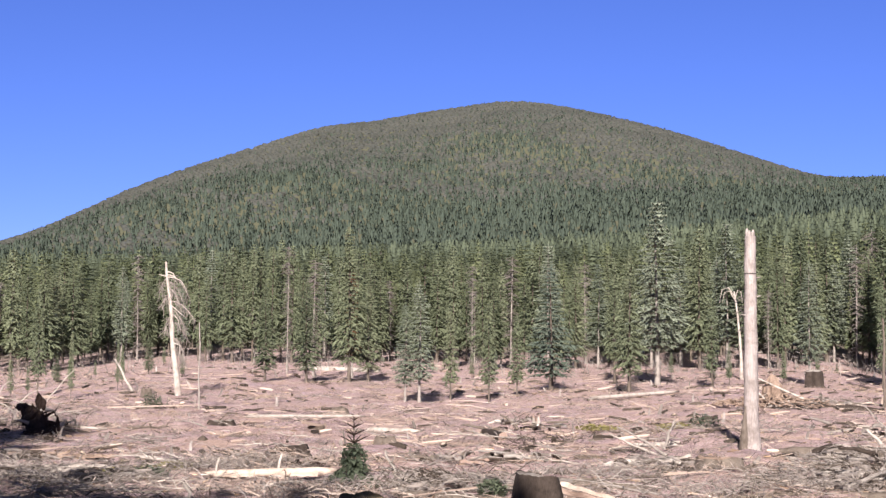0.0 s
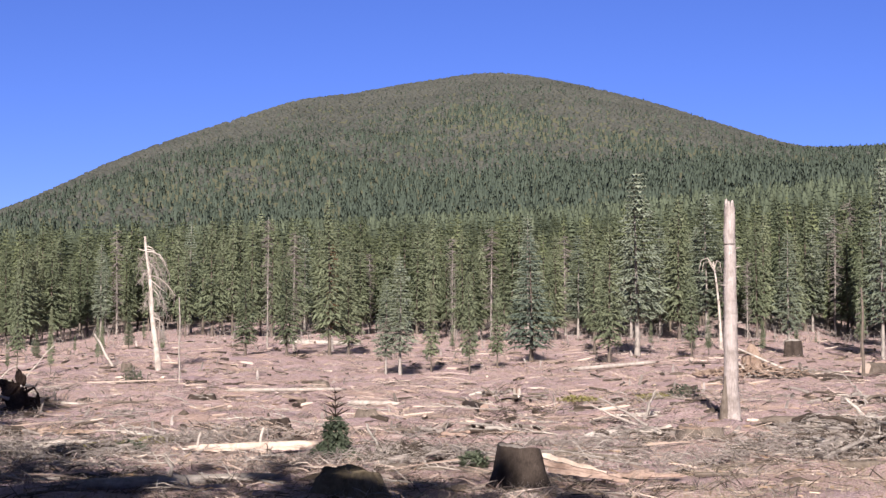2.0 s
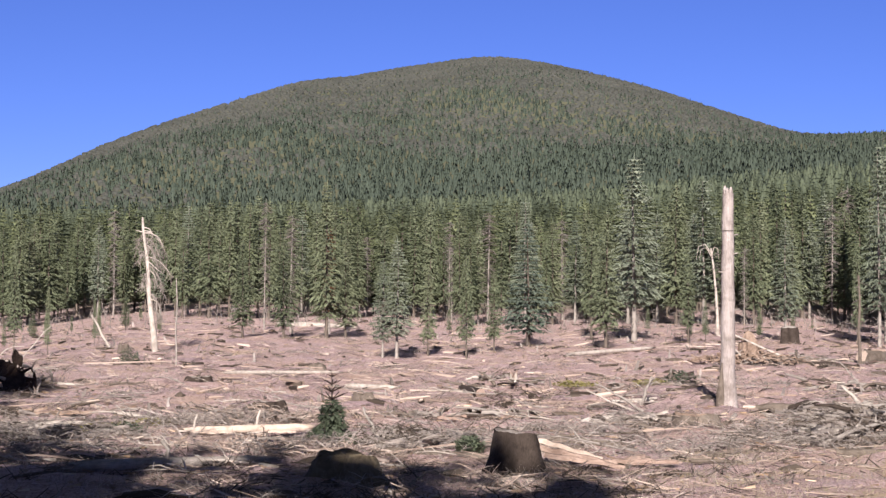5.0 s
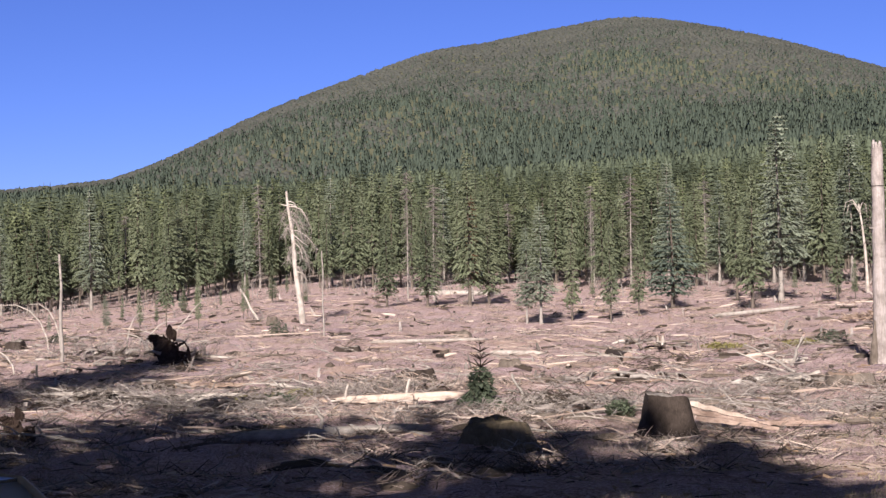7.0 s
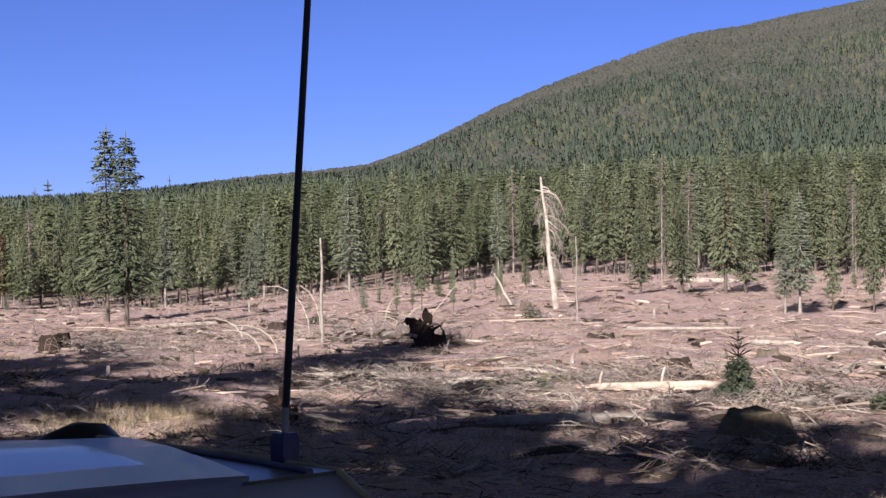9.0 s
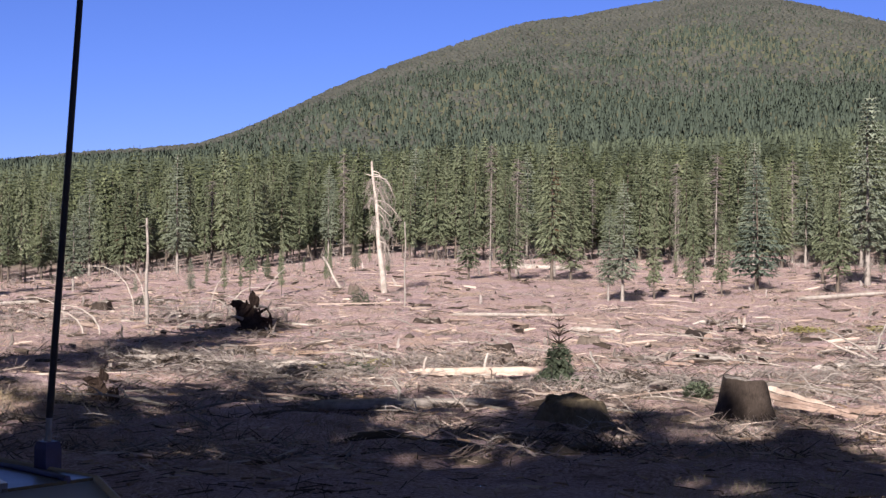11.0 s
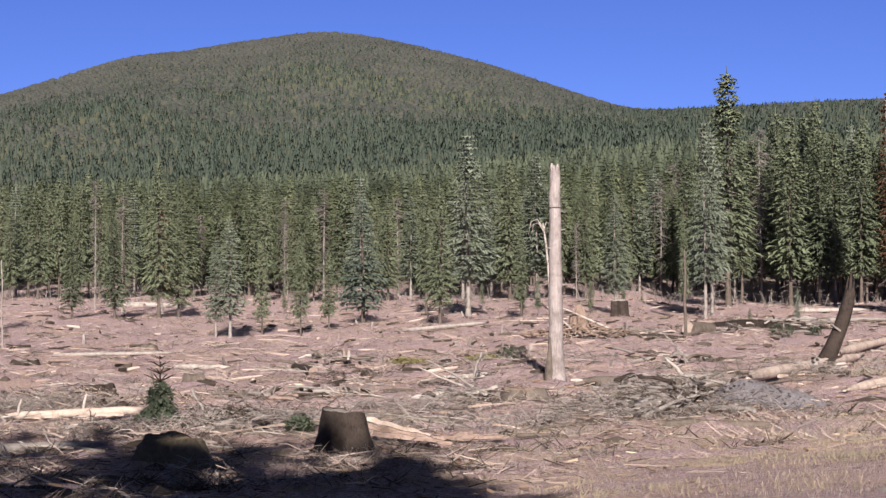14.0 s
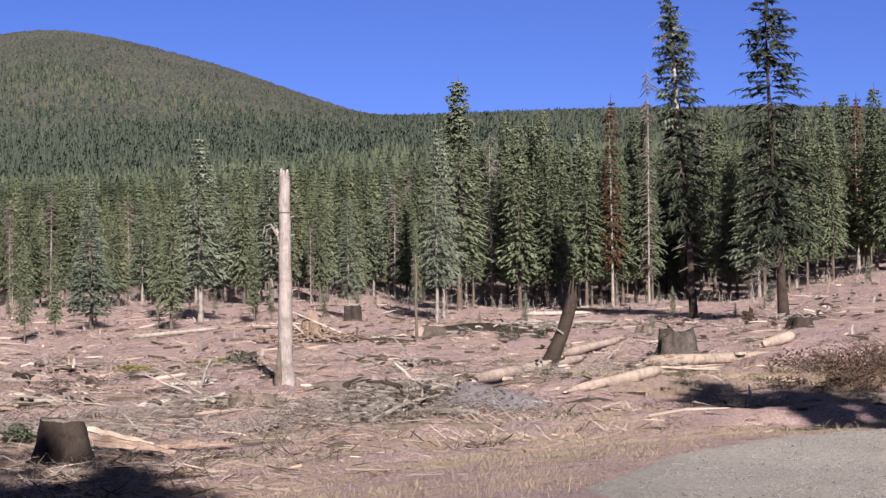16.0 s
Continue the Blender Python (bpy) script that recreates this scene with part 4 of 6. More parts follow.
# ---- stumps ----
def stump(x, y, rad, h, wood_mat, top_mat, label, flare=1.35, seed=1, jag=0.05, notch=0.0, name="stump", lean=0.0, lean_to=0.0):
    r = random.Random(seed)
    t = thing(name, on_ground(x, y, 0, 0.12, 1, lean, lean_to), label, "stump", "stumps of the clear-cut")
    m = blank()
    n = 44
    lobes = [1 + 0.13 * math.sin(3 * k * 6.283 / n + seed) + 0.09 * math.sin(5 * k * 6.283 / n + 2 * seed) + (0.035 if k % 2 else -0.035) * r.uniform(0.3, 1) - (notch if k % 6 == seed % 6 or k % 10 == 3 else 0) for k in range(n)]
    roots = [max(0.0, math.sin(4 * k * 6.283 / n + seed)) ** 2 for k in range(n)]
    rows = ((0, flare), (0.1, 1 + (flare - 1) * 0.7), (0.25, 1 + (flare - 1) * 0.45), (0.5, 1 + (flare - 1) * 0.24), (0.8, 1 + (flare - 1) * 0.08), (1.0, 0.94))
    slope = h * 0.06
    for u, k in rows:
        for i in range(n):
            a = 6.283 * i / n
            q = rad * k * lobes[i] * (1 + 0.45 * roots[i] * max(0, 0.3 - u) / 0.3) * (1 + 0.03 * (r.random() - 0.5))
            z = h * u + (jag * (0.5 * math.sin(2 * a + seed) + 0.35 * math.sin(5 * a) + 0.3 * (r.random() - 0.5)) + slope * math.cos(a + seed) if u == 1 else 0)
            m[0].append((q * math.cos(a), q * math.sin(a), z))
    for j in range(len(rows) - 1):
        for i in range(n):
            i2 = (i + 1) % n
            m[1].append((j * n + i, j * n + i2, (j + 1) * n + i2, (j + 1) * n + i))
    part("bark", m, wood_mat, t)
    m2 = blank()
    s = (len(rows) - 1) * n
    m2[0].extend((px * 0.985, py * 0.985, pz - 0.015) for px, py, pz in m[0][s:])
    m2[0].extend((px * 0.5, py * 0.5, h * (0.93 + 0.05 * r.random()) + jag * (r.random() - 0.6)) for px, py, pz in m[0][s:])
    m2[0].append((0, 0, h * 0.96))
    for i in range(n):
        m2[1].append((i, (i + 1) % n, n + (i + 1) % n, n + i))
        m2[1].append((n + i, n + (i + 1) % n, 2 * n))
    part("cut_face", m2, top_mat, t, smooth=False)
    return t


stump(1.95, 31.4, 0.45, 1.0, DARK_BARK, GREY_WOOD, "large dark bark-covered stump beside split slabs", 1.75, 3)
stump(31.3, 64.6, 0.85, 1.1, CRACKED, DARK_BARK, "wide weathered grey stump split by deep cracks", 1.15, 4, 0.34, 0.3)
stump(25.1, 103.11, 0.55, 1.3, DARK_BARK, GREY_WOOD, "tall dark stump at the forest edge", 1.2, 5)
# near-black material puts this stump's shaded side into its colour
stump(-30.4, 56.3, 0.55, 0.8, SOIL_ROOT, SOIL_ROOT, "low stump among slash, darkened for its shaded side", 1.3, 6)
stump(-4.9, 49.44, 0.5, 0.5, DARK_BARK, DARK_BARK, "low dark stump behind a peeled log", 1.4, 7)
stump(3.77, 61.58, 0.15, 0.55, BLEACHED, FRESH, "small bleached splintered stump", 1.4, 8, 0.3)
stump(7.6, 42.3, 0.62, 0.42, BARK, ORANGE, "low broad stump with a worn orange-brown top", 1.3, 9, 0.08, 0.12)
stump(-1.45, 30.4, 0.6, 0.56, MOSSY, MOSSY, "broad low mossy stump in the firs' shade", 1.6, 10, 0.08, 0.08)
for k, (x, y, rr, hh) in enumerate(((-9.0, 62.15, 0.5, 0.35), (-16.9, 87.57, 0.3, 0.6), (12.0, 68.74, 0.35, 0.4), (-5.0, 75.33, 0.4, 0.4), (-26.0, 70.62, 0.4, 0.5), (38.0, 82.86, 0.45, 0.5), (44.0, 75.33, 0.6, 0.7), (-2.0, 53.67, 0.35, 0.35), (18.0, 58.38, 0.4, 0.35))):
    stump(x, y, rr, hh, (DARK_BARK, BARK)[k % 2], (GREY_WOOD, BARK)[k % 2], "small old stump half hidden in slash", 1.5, 20 + k, 0.07, 0.1)


def leaning_trunk():
    r = random.Random(31)
    t = thing("leaning_trunk", on_ground(21.2, 54.7, 0, 0.15), "dark bark-covered trunk leaning over a fallen log", "snag")
    m = blank()
    tube(m, [(-0.2, 0, 0), (0.0, 0, 0.35), (0.24, 0, 0.8), (0.52, 0.02, 1.4), (0.77, 0.04, 2.0), (0.96, 0.05, 2.6), (1.04, 0.05, 3.0)], [0.42, 0.32, 0.28, 0.265, 0.255, 0.24, 0.18], 18, 0.08, True, r)
    part("trunk", m, DARK_BARK, t)
    for a in (0.5, 2.4, 4.2):
        m = tube(blank(), [(1.02 + 0.14 * math.cos(a), 0.05 + 0.14 * math.sin(a), 2.85), (1.1 + 0.13 * math.cos(a), 0.05 + 0.14 * math.sin(a), 3.3 + 0.1 * a)], [0.09, 0.02], 6, 0.2, True, r)
        part("splinter", m, DARK_BARK, t)
    m = blank()
    tube(m, [(0.5, -0.25, 1.5), (0.15, -0.3, 1.75)], [0.05, 0.02], 5)
    part("branch_stub", m, GREY_WOOD, t)


leaning_trunk()


def root_wad(x, y, size, seed, label):
    """A torn-up root plate: soil-clotted lobes grown into one lump, with broken roots."""
    r = random.Random(seed)
    t = thing("upturned_root_wad", on_ground(x, y, 8, 0.2, size), label, "root wad")
    for cx, cz, w, h in ((0.0, 0.5, 0.42, 0.6), (-0.18, 0.95, 0.36, 0.36), (-0.55, 1.32, 0.24, 0.13), (-0.36, 1.18, 0.22, 0.2), (0.05, 1.5, 0.13, 0.28), (0.22, 1.42, 0.12, 0.2), (0.36, 0.5, 0.3, 0.3), (0.74, 0.52, 0.1, 0.36), (-0.12, 0.25, 0.4, 0.25)):
        m, n, rows = blank(), 14, 8
        for j in range(rows):
            b = math.pi * (j / (rows - 1) - 0.5)
            for i in range(n):
                a = 6.283 * i / n
                q = 1 + 0.55 * noise.noise((cx * 3 + 2.2 * math.cos(a) * math.cos(b), seed + 2.2 * math.sin(a), cz + 2.6 * math.sin(b))) + r.uniform(-0.2, 0.2)
                m[0].append((cx + w * q * math.cos(a) * math.cos(b), 0.6 * w * q * math.sin(a) * math.cos(b), cz + h * q * math.sin(b)))
        for j in range(rows - 1):
            for i in range(n):
                m[1].append((j * n + i, j * n + (i + 1) % n, (j + 1) * n + (i + 1) % n, (j + 1) * n + i))
        part("soil_clod", m, SOIL_ROOT, t, smooth=False)
    for k in range(13):
        a = r.uniform(0, 6.283)
        c, s = math.cos(a), math.sin(a)
        z = r.uniform(0.2, 1.25)
        m = tube(blank(), [(0.4 * c, 0.25 * s, z), (0.8 * c, 0.42 * s, z + r.uniform(-0.1, 0.2)), (1.0 * c, 0.6 * s, z + r.uniform(-0.3, 0.4))], [0.07, 0.04, 0.012], 6, 0.2, True, r)
        part("root", m, SOIL_ROOT if k % 3 else GREY_WOOD, t)
    return t


root_wad(-15.05, 57.0, 1.0, 41, "dark upturned root wad clotted with soil")
root_wad(-12.3, 33.2, 0.5, 43, "small dark lump of upturned roots")
root_wad(45.9, 84.75, 0.7, 42, "low dark root wad near an old fir")


def rotten_stump():
    r = random.Random(51)
    t = thing("rotten_stump", on_ground(17.4, 80.51, 0, 0.1, 1.35), "crumbling orange rotten stump with a pointed core", "stump")
    m = blank()
    tube(m, [(0, 0, 0), (0.02, 0, 0.25), (0.05, 0, 0.55), (0.03, 0, 0.85), (-0.02, 0, 1.1), (-0.05, 0, 1.28)], [0.6, 0.47, 0.4, 0.3, 0.2, 0.06], 18, 0.22, True, r)
    for k in range(5):
        a = 1.3 * k
        c, q = 0.33 * math.cos(a), 0.33 * math.sin(a)
        tube(m, [(c, q, 0.2), (c * 0.85, q * 0.85, 0.5 + 0.3 * r.random()), (c * 0.7, q * 0.7, 0.7 + 0.35 * r.random())], [0.17, 0.12, 0.03], 6, 0.35, True, r)
    part("core", m, ORANGE, t, smooth=False)
    m = blank()
    for _ in range(320):
        a, q = r.uniform(0, 6.283), 2.4 * math.sqrt(r.random())
        p = Vector((q * math.cos(a), q * math.sin(a), 0.45 * (1 - q / 2.4) + r.uniform(0.05, 0.15)))
        slab(m, p, p + Vector((r.uniform(-0.4, 0.4), r.uniform(-0.4, 0.4), r.uniform(-0.12, 0.1))), r.uniform(0.04, 0.12), 0.04, r, 0.3, 2)
    tagged(part("crumbled_wood", m, ORANGE, t), kind="stuff")


rotten_stump()


# ---- fallen logs ----
def log(a, b, r0, r1, mat, label, seed=1, lift=0.8, wobble=0.06, name="fallen_log", stubs=(), torn=0, cut=None, pieces=0):
    """A log from a to b (x, y), lying on the ground; stubs: (along, length) of limbs that stand up from it."""
    r = random.Random(seed)
    t = thing(name, Matrix.Translation((a[0], a[1], height(*a))), label, "log")
    d = Vector((b[0] - a[0], b[1] - a[1], 0))
    rise = height(*b) - height(*a)
    m, pts, radii = blank(), [], []
    for i in range(17):
        u = i / 16
        rad = r0 + (r1 - r0) * u
        pts.append((d.x * u + wobble * math.sin(4 * u + seed), d.y * u + wobble * math.cos(3 * u), rise * u + rad * lift))
        radii.append(rad * (1 + 0.02 * (r.random() - 0.5) + 0.05 * math.sin(0.9 * i + seed)) * (1 if cut else (0.55, 0.85, 1)[min(i, 16 - i, 2)]))
    tube(m, pts, radii, 14, 0.02, bool(cut), r)
    if not cut:
        # both ends broken off unevenly
        way = d.normalized()
        for ring_at, out in ((0, -1), (16 * 14, 1)):
            for k in range(ring_at, ring_at + 14):
                m[0][k] = tuple(Vector(m[0][k]) + way * (out * radii[8] * r.uniform(-0.6, 1.6)))
            m[0].append(tuple(Vector(pts[0 if out < 0 else 16]) - way * (out * radii[8] * 0.5)))
            m[1].extend((ring_at + k, ring_at + (k + 1) % 14, len(m[0]) - 1) for k in range(14))
    part("log", m, mat, t, grain=d)
    for k in range(pieces):
        u = r.random()
        p = Vector((d.x * u + r.uniform(-0.5, 0.5) * 2 * r0, d.y * u + r.uniform(-2.0, 0.5) * r0, rise * u + r.uniform(0.05, 1.2) * r0))
        q = p + d.normalized() * r.uniform(0.4, 1.4) + Vector((r.uniform(-0.15, 0.15), r.uniform(-0.15, 0.15), r.uniform(-0.12, 0.08)))
        part("loose_slab", slab(blank(), p, q, r0 * r.uniform(0.4, 1.1), r0 * r.uniform(0.2, 0.5), r, 0.5), (PINK_WOOD, BLEACHED, FRESH)[k % 3], t, smooth=False, grain=q - p)
    if cut:
        back = -d.normalized() * 0.012
        part("cut_face", tube(blank(), [Vector(pts[0]) + back, Vector(pts[0]) - back], [r0 * 0.94, r0 * 0.94], 14, 0.05, True, r), cut, t, "pale sawn end")
    for u, l in stubs:
        rad = r0 + (r1 - r0) * u
        p = Vector((d.x * u, d.y * u, rise * u + rad * lift))
        m = blank()
        tube(m, [p, p + Vector((0.04, 0, rad + l * 0.5)), p + Vector((0.1 * (1 if seed % 2 else -1), 0, rad + l))], [rad * 0.42, rad * 0.38, rad * 0.3], 7, 0.2, True, r)
        part("branch_stub", m, BLEACHED, t)
    for k in range(torn):
        e = Vector((d.x, d.y, rise + r1 * lift))
        way = d.normalized() * r.uniform(0.8, 2.2) + Vector((r.uniform(0.2, 2.4), 0, 0)) + Vector((r.uniform(-0.3, 0.3), r.uniform(-0.3, 0.3), r.uniform(-0.12, 0.1)))
        m = slab(blank(), e - d.normalized() * 0.4 + Vector((0, 0, r1 * (k / max(1, torn - 1) - 0.5))), e + way, r1 * r.uniform(0.5, 1.0), r1 * 0.3, r)
        part("splinter", m, PINK_WOOD, t, grain=d)
    return t


log((-6.5, 41.7), (-2.9, 42.6), 0.1, 0.125, PINK_WOOD, "bright peeled log with two limb stubs and loose slabs", 1, 1.1, 0.07, stubs=((0.1, 0.33), (0.56, 0.4)), pieces=18)
log((-7.2, 31.64), (-3.2, 34.18), 0.14, 0.1, GREY_WOOD, "grey barkless log lying in the firs' shade", 2, 1.1, stubs=((0.45, 0.35),))
log((14.9, 44.4), (25.0, 60.6), 0.2, 0.15, PINK_WOOD, "long peeled pinkish log under a leaning trunk", 3, 1.4, pieces=6)
log((24.6, 61.8), (34.7, 78.5), 0.2, 0.16, PINK_WOOD, "peeled pale log lying beyond a leaning trunk", 4, 0.9)
log((17.2, 42.4), (23.4, 49.6), 0.12, 0.22, PINK_WOOD, "thick peeled log torn to splinters at its end", 5, 0.9, torn=9, pieces=4)
log((25.2, 54.6), (35.6, 59.2), 0.26, 0.18, TAN_WOOD, "half-buried weathered tan log", 6, 0.45, pieces=5)
log((36.5, 66.0), (39.9, 69.1), 0.22, 0.3, PINK_WOOD, "short sawn pale log on the rise", 7, 0.8)
log((8.5, 88.32), (14.4, 93.6), 0.13, 0.1, BLEACHED, "thin bleached log far out in the cut", 8)
log((-8.6, 67.42), (-3.6, 71.09), 0.1, 0.07, BLEACHED, "thin bleached pole lying in the slash", 9)
log((-2.9, 61.11), (-1.0, 59.7), 0.12, 0.1, BLEACHED, "short bleached log lying in the slash", 10)
log((-12.0, 131.83), (-5.5, 129.94), 0.28, 0.2, BLEACHED, "pale log on the crest of the cut", 11)
log((2.5, 38.79), (5.2, 37.66), 0.15, 0.1, BARK, "brown log behind the large stump", 12, 0.2)
log((-1.0, 36.63), (1.6, 34.84), 0.16, 0.12, BARK, "brown log leading to the large stump", 13, 0.2)
log((10.5, 47.36), (14.0, 46.7), 0.24, 0.18, BARK, "half-buried brown log in a slash heap", 14, 0.3)
log((9.6, 34.75), (12.0, 34.09), 0.14, 0.11, BARK, "brown barked log at the foot of a gravel heap", 15, 0.3)
log((18.6, 82.6), (23.4, 80.4), 0.2, 0.14, BARK, "brown log beside a rotten stump", 16, 0.4, pieces=5)
log((18.6, 80.0), (22.0, 77.4), 0.2, 0.15, DARK_BARK, "dark log fallen from the rotten stump", 17, 0.5, pieces=4)
log((23.6, 80.9), (25.2, 82.4), 0.42, 0.36, BARK, "short thick sawn log with a pale end", 18, 0.7, cut=PINK_WOOD)
log((33.0, 96.99), (44.0, 101.69), 0.2, 0.15, GREY_WOOD, "grey log near the old firs", 19)
log((43.0, 117.7), (48.0, 115.82), 0.18, 0.15, BLEACHED, "pale log before the forest", 20)
log((-39.0, 82.86), (-35.5, 86.63), 0.16, 0.12, BLEACHED, "bleached log among pale branches", 21)
log((-9.5, 44.82), (-13.0, 43.31), 0.09, 0.05, BLEACHED, "bleached branch lying over slash", 22)
log((12.6, 47.27), (15.6, 49.53), 0.11, 0.08, GREY_WOOD, "grey pole in the slash heap", 23)
log((2.3, 56.0), (1.6, 58.5), 0.2, 0.18, DARK_BARK, "short dark log with a pale sawn end", 30, 0.8, cut=FRESH)


def propped_pole(a, b, rad, bow, mat, label, seed):
    """A bare pole from a to b (x, y, height over the ground), bowed upwards."""
    r = random.Random(seed)
    t = thing("propped_pole", Matrix.Translation((a[0], a[1], height(a[0], a[1]))), label, "branch")
    top = Vector((b[0] - a[0], b[1] - a[1], b[2] + height(b[0], b[1]) - height(a[0], a[1])))
    foot = Vector((0, 0, a[2]))
    pts = [foot.lerp(top, i / 7) + Vector((0.03 * math.sin(2 * i + seed), 0, bow * math.sin(math.pi * i / 7))) for i in range(8)]
    part("stem", tube(blank(), pts, [rad * (1 - 0.085 * i) for i in range(8)], 8, 0.16, True, r), mat, t, grain=top - foot)
    for k in range(r.randrange(2, 5)):
        i = r.randrange(2, 7)
        q = pts[i] + Vector((r.uniform(-0.3, 0.3), r.uniform(-0.2, 0.2), r.uniform(0.0, 0.3)))
        part("branch_stub", tube(blank(), [pts[i], q], [rad * 0.45, rad * 0.15], 5, 0.1, True, r), mat, t)


for k, row in enumerate((
    ((6.9, 47.1, 0.03), (5.5, 47.9, 0.95), 0.05, 0.05, GREY_WOOD), ((6.6, 47.4, 0.03), (5.3, 48.3, 0.65), 0.045, -0.03, BLEACHED),
    ((7.3, 50.3, 0.02), (7.7, 50.6, 1.0), 0.065, 0.1, GREY_WOOD), ((-0.9, 39.4, 0.02), (-1.5, 40.6, 0.85), 0.07, -0.08, GREY_WOOD),
    ((-0.4, 39.0, 0.02), (-1.7, 41.2, 0.35), 0.05, 0.1, GREY_WOOD), ((-7.1, 44.3, 0.03), (-8.9, 45.3, 0.35), 0.07, 0.05, BLEACHED),
    ((-7.6, 45.0, 0.05), (-10.0, 46.6, 0.3), 0.05, 0.12, BLEACHED), ((17.1, 79.6, 0.05), (15.6, 80.2, 1.7), 0.06, 0.05, BLEACHED),
    ((19.6, 79.6, 0.05), (15.9, 80.4, 1.9), 0.08, 0.02, BLEACHED), ((3.0, 60.5, 0.05), (2.3, 61.0, 0.7), 0.07, 0.1, BARK),
    ((13.9, 47.5, 0.0), (13.2, 47.8, 0.9), 0.09, 0.05, BLEACHED), ((11.6, 44.2, 0.1), (14.4, 42.4, 0.4), 0.08, 0.08, DEAD_WOOD),
    ((10.9, 38.6, 0.1), (12.3, 36.2, 0.3), 0.13, 0.1, GREY_WOOD), ((9.6, 36.6, 0.05), (11.6, 38.2, 0.6), 0.07, 0.08, GREY_WOOD),
    ((-14.6, 41.0, 0.05), (-12.6, 42.2, 0.4), 0.06, 0.05, BLEACHED), ((-13.4, 41.2, 0.05), (-15.2, 43.8, 0.5), 0.045, 0.1, BLEACHED),
    ((-17.6, 66.0, 0.0), (-16.0, 66.5, 2.0), 0.04, 0.1, BLEACHED), ((-16.0, 64.0, 0.05), (-18.4, 65.0, 0.9), 0.04, 0.1, BLEACHED), ((-16.8, 63.0, 0.05), (-15.0, 63.4, 0.5), 0.04, 0.15, BLEACHED),
    ((26.0, 60.5, 0.05), (27.8, 61.5, 1.3), 0.035, 0.1, GREY_WOOD), ((16.4, 56.2, 0.05), (15.6, 57.0, 1.2), 0.04, 0.05, GREY_WOOD),
)):
    propped_pole(*row, "bare broken branch propped up in the slash", 700 + k)


def split_slabs(x, y, n, spread, length, turn, label, mat, seed):
    r = random.Random(seed)
    t = thing("split_slabs", on_ground(x, y), label, "wood pile")
    for k in range(n):
        a = radians(turn) + r.uniform(-0.35, 0.35)
        p = Vector((r.uniform(-spread, spread), r.uniform(-spread, spread) * 0.5, 0.06 + 0.3 * r.random() * spread * 0.4))
        l = length * r.uniform(0.5, 1.1)
        q = p + Vector((math.cos(a) * l, math.sin(a) * l, r.uniform(-0.1, 0.12)))
        part("slab", slab(blank(), p, q, r.uniform(0.06, 0.18), r.uniform(0.04, 0.09), r, 0.5), mat, t, smooth=False, grain=q - p)
    return t




def leaning_slabs():
    """Long slabs split off a trunk, leaning from the big stump to the ground."""
    r = random.Random(61)
    t = thing("split_slabs", on_ground(2.5, 31.9), "long fresh split slabs leaning on the large stump", "wood pile")
    for k, (x0, y0, z0, x1, y1, z1, w, h) in enumerate(((-0.1, 0.1, 0.42, 1.55, -0.1, 0.05, 0.15, 0.1), (0.0, 0.3, 0.55, 1.3, 0.35, 0.14, 0.13, 0.09), (0.05, -0.15, 0.28, 1.75, -0.3, 0.04, 0.12, 0.09), (0.3, 0.1, 0.3, 1.1, 0.0, 0.12, 0.14, 0.1), (0.1, 0.6, 0.3, 1.0, 0.9, 0.2, 0.16, 0.08))):
        part("slab", slab(blank(), (x0, y0, z0), (x1, y1, z1), w, h, r, 0.5, 9), (FRESH, PINK_WOOD, FRESH, ORANGE, BARK)[k], t, smooth=False, grain=Vector((x1 - x0, y1 - y0, z1 - z0)))


leaning_slabs()
split_slabs(4.2, 32.5, 6, 0.4, 1.3, 6, "orange split slivers lying on the ground", FRESH, 62)
split_slabs(5.0, 44.6, 6, 0.4, 1.2, -12, "bleached slabs and orange bark lying in the slash", BLEACHED, 69)
split_slabs(1.2, 46.61, 9, 0.9, 1.0, 5, "splintered reddish wood in the slash", FRESH, 63)
split_slabs(6.6, 45.67, 7, 0.6, 1.3, 10, "broken bleached slabs in the slash", BLEACHED, 64)
split_slabs(6.9, 51.79, 5, 0.5, 1.6, 12, "pale broken boards beside crossed poles", BLEACHED, 65)
split_slabs(14.3, 48.87, 3, 0.2, 0.8, 70, "upright pale splinters", BLEACHED, 66)
split_slabs(-11.6, 47.4, 15, 1.0, 0.8, 20, "orange rotten wood broken up", ORANGE, 67)
split_slabs(15.0, 42.18, 4, 0.2, 0.6, 20, "pale block of split wood on gravel", FRESH, 68)


def heap(name, x, y, rx, ry, h, mat, label, category, seed, n=26):
    r = random.Random(seed)
    m = blank()
    rings = 9
    for j in range(rings):
        u = j / (rings - 1)
        for i in range(n):
            a = 6.283 * i / n
            q = 1 + 0.12 * math.sin(3 * a + seed) + 0.08 * math.sin(7 * a)
            px, py = x + rx * (1 - u) * q * math.cos(a), y + ry * (1 - u) * q * math.sin(a)
            m[0].append((px, py, height(px, py) - 0.08 + h * ease(u * 1.1) * (1 + 0.25 * (r.random() - 0.5)) + 0.05 * r.random()))
    for j in range(rings - 1):
        for i in range(n):
            m[1].append((j * n + i, j * n + (i + 1) % n, (j + 1) * n + (i + 1) % n, (j + 1) * n + i))
    return tagged(part(name, m, mat), label, category, kind="structure" if mat is GROUND else "")


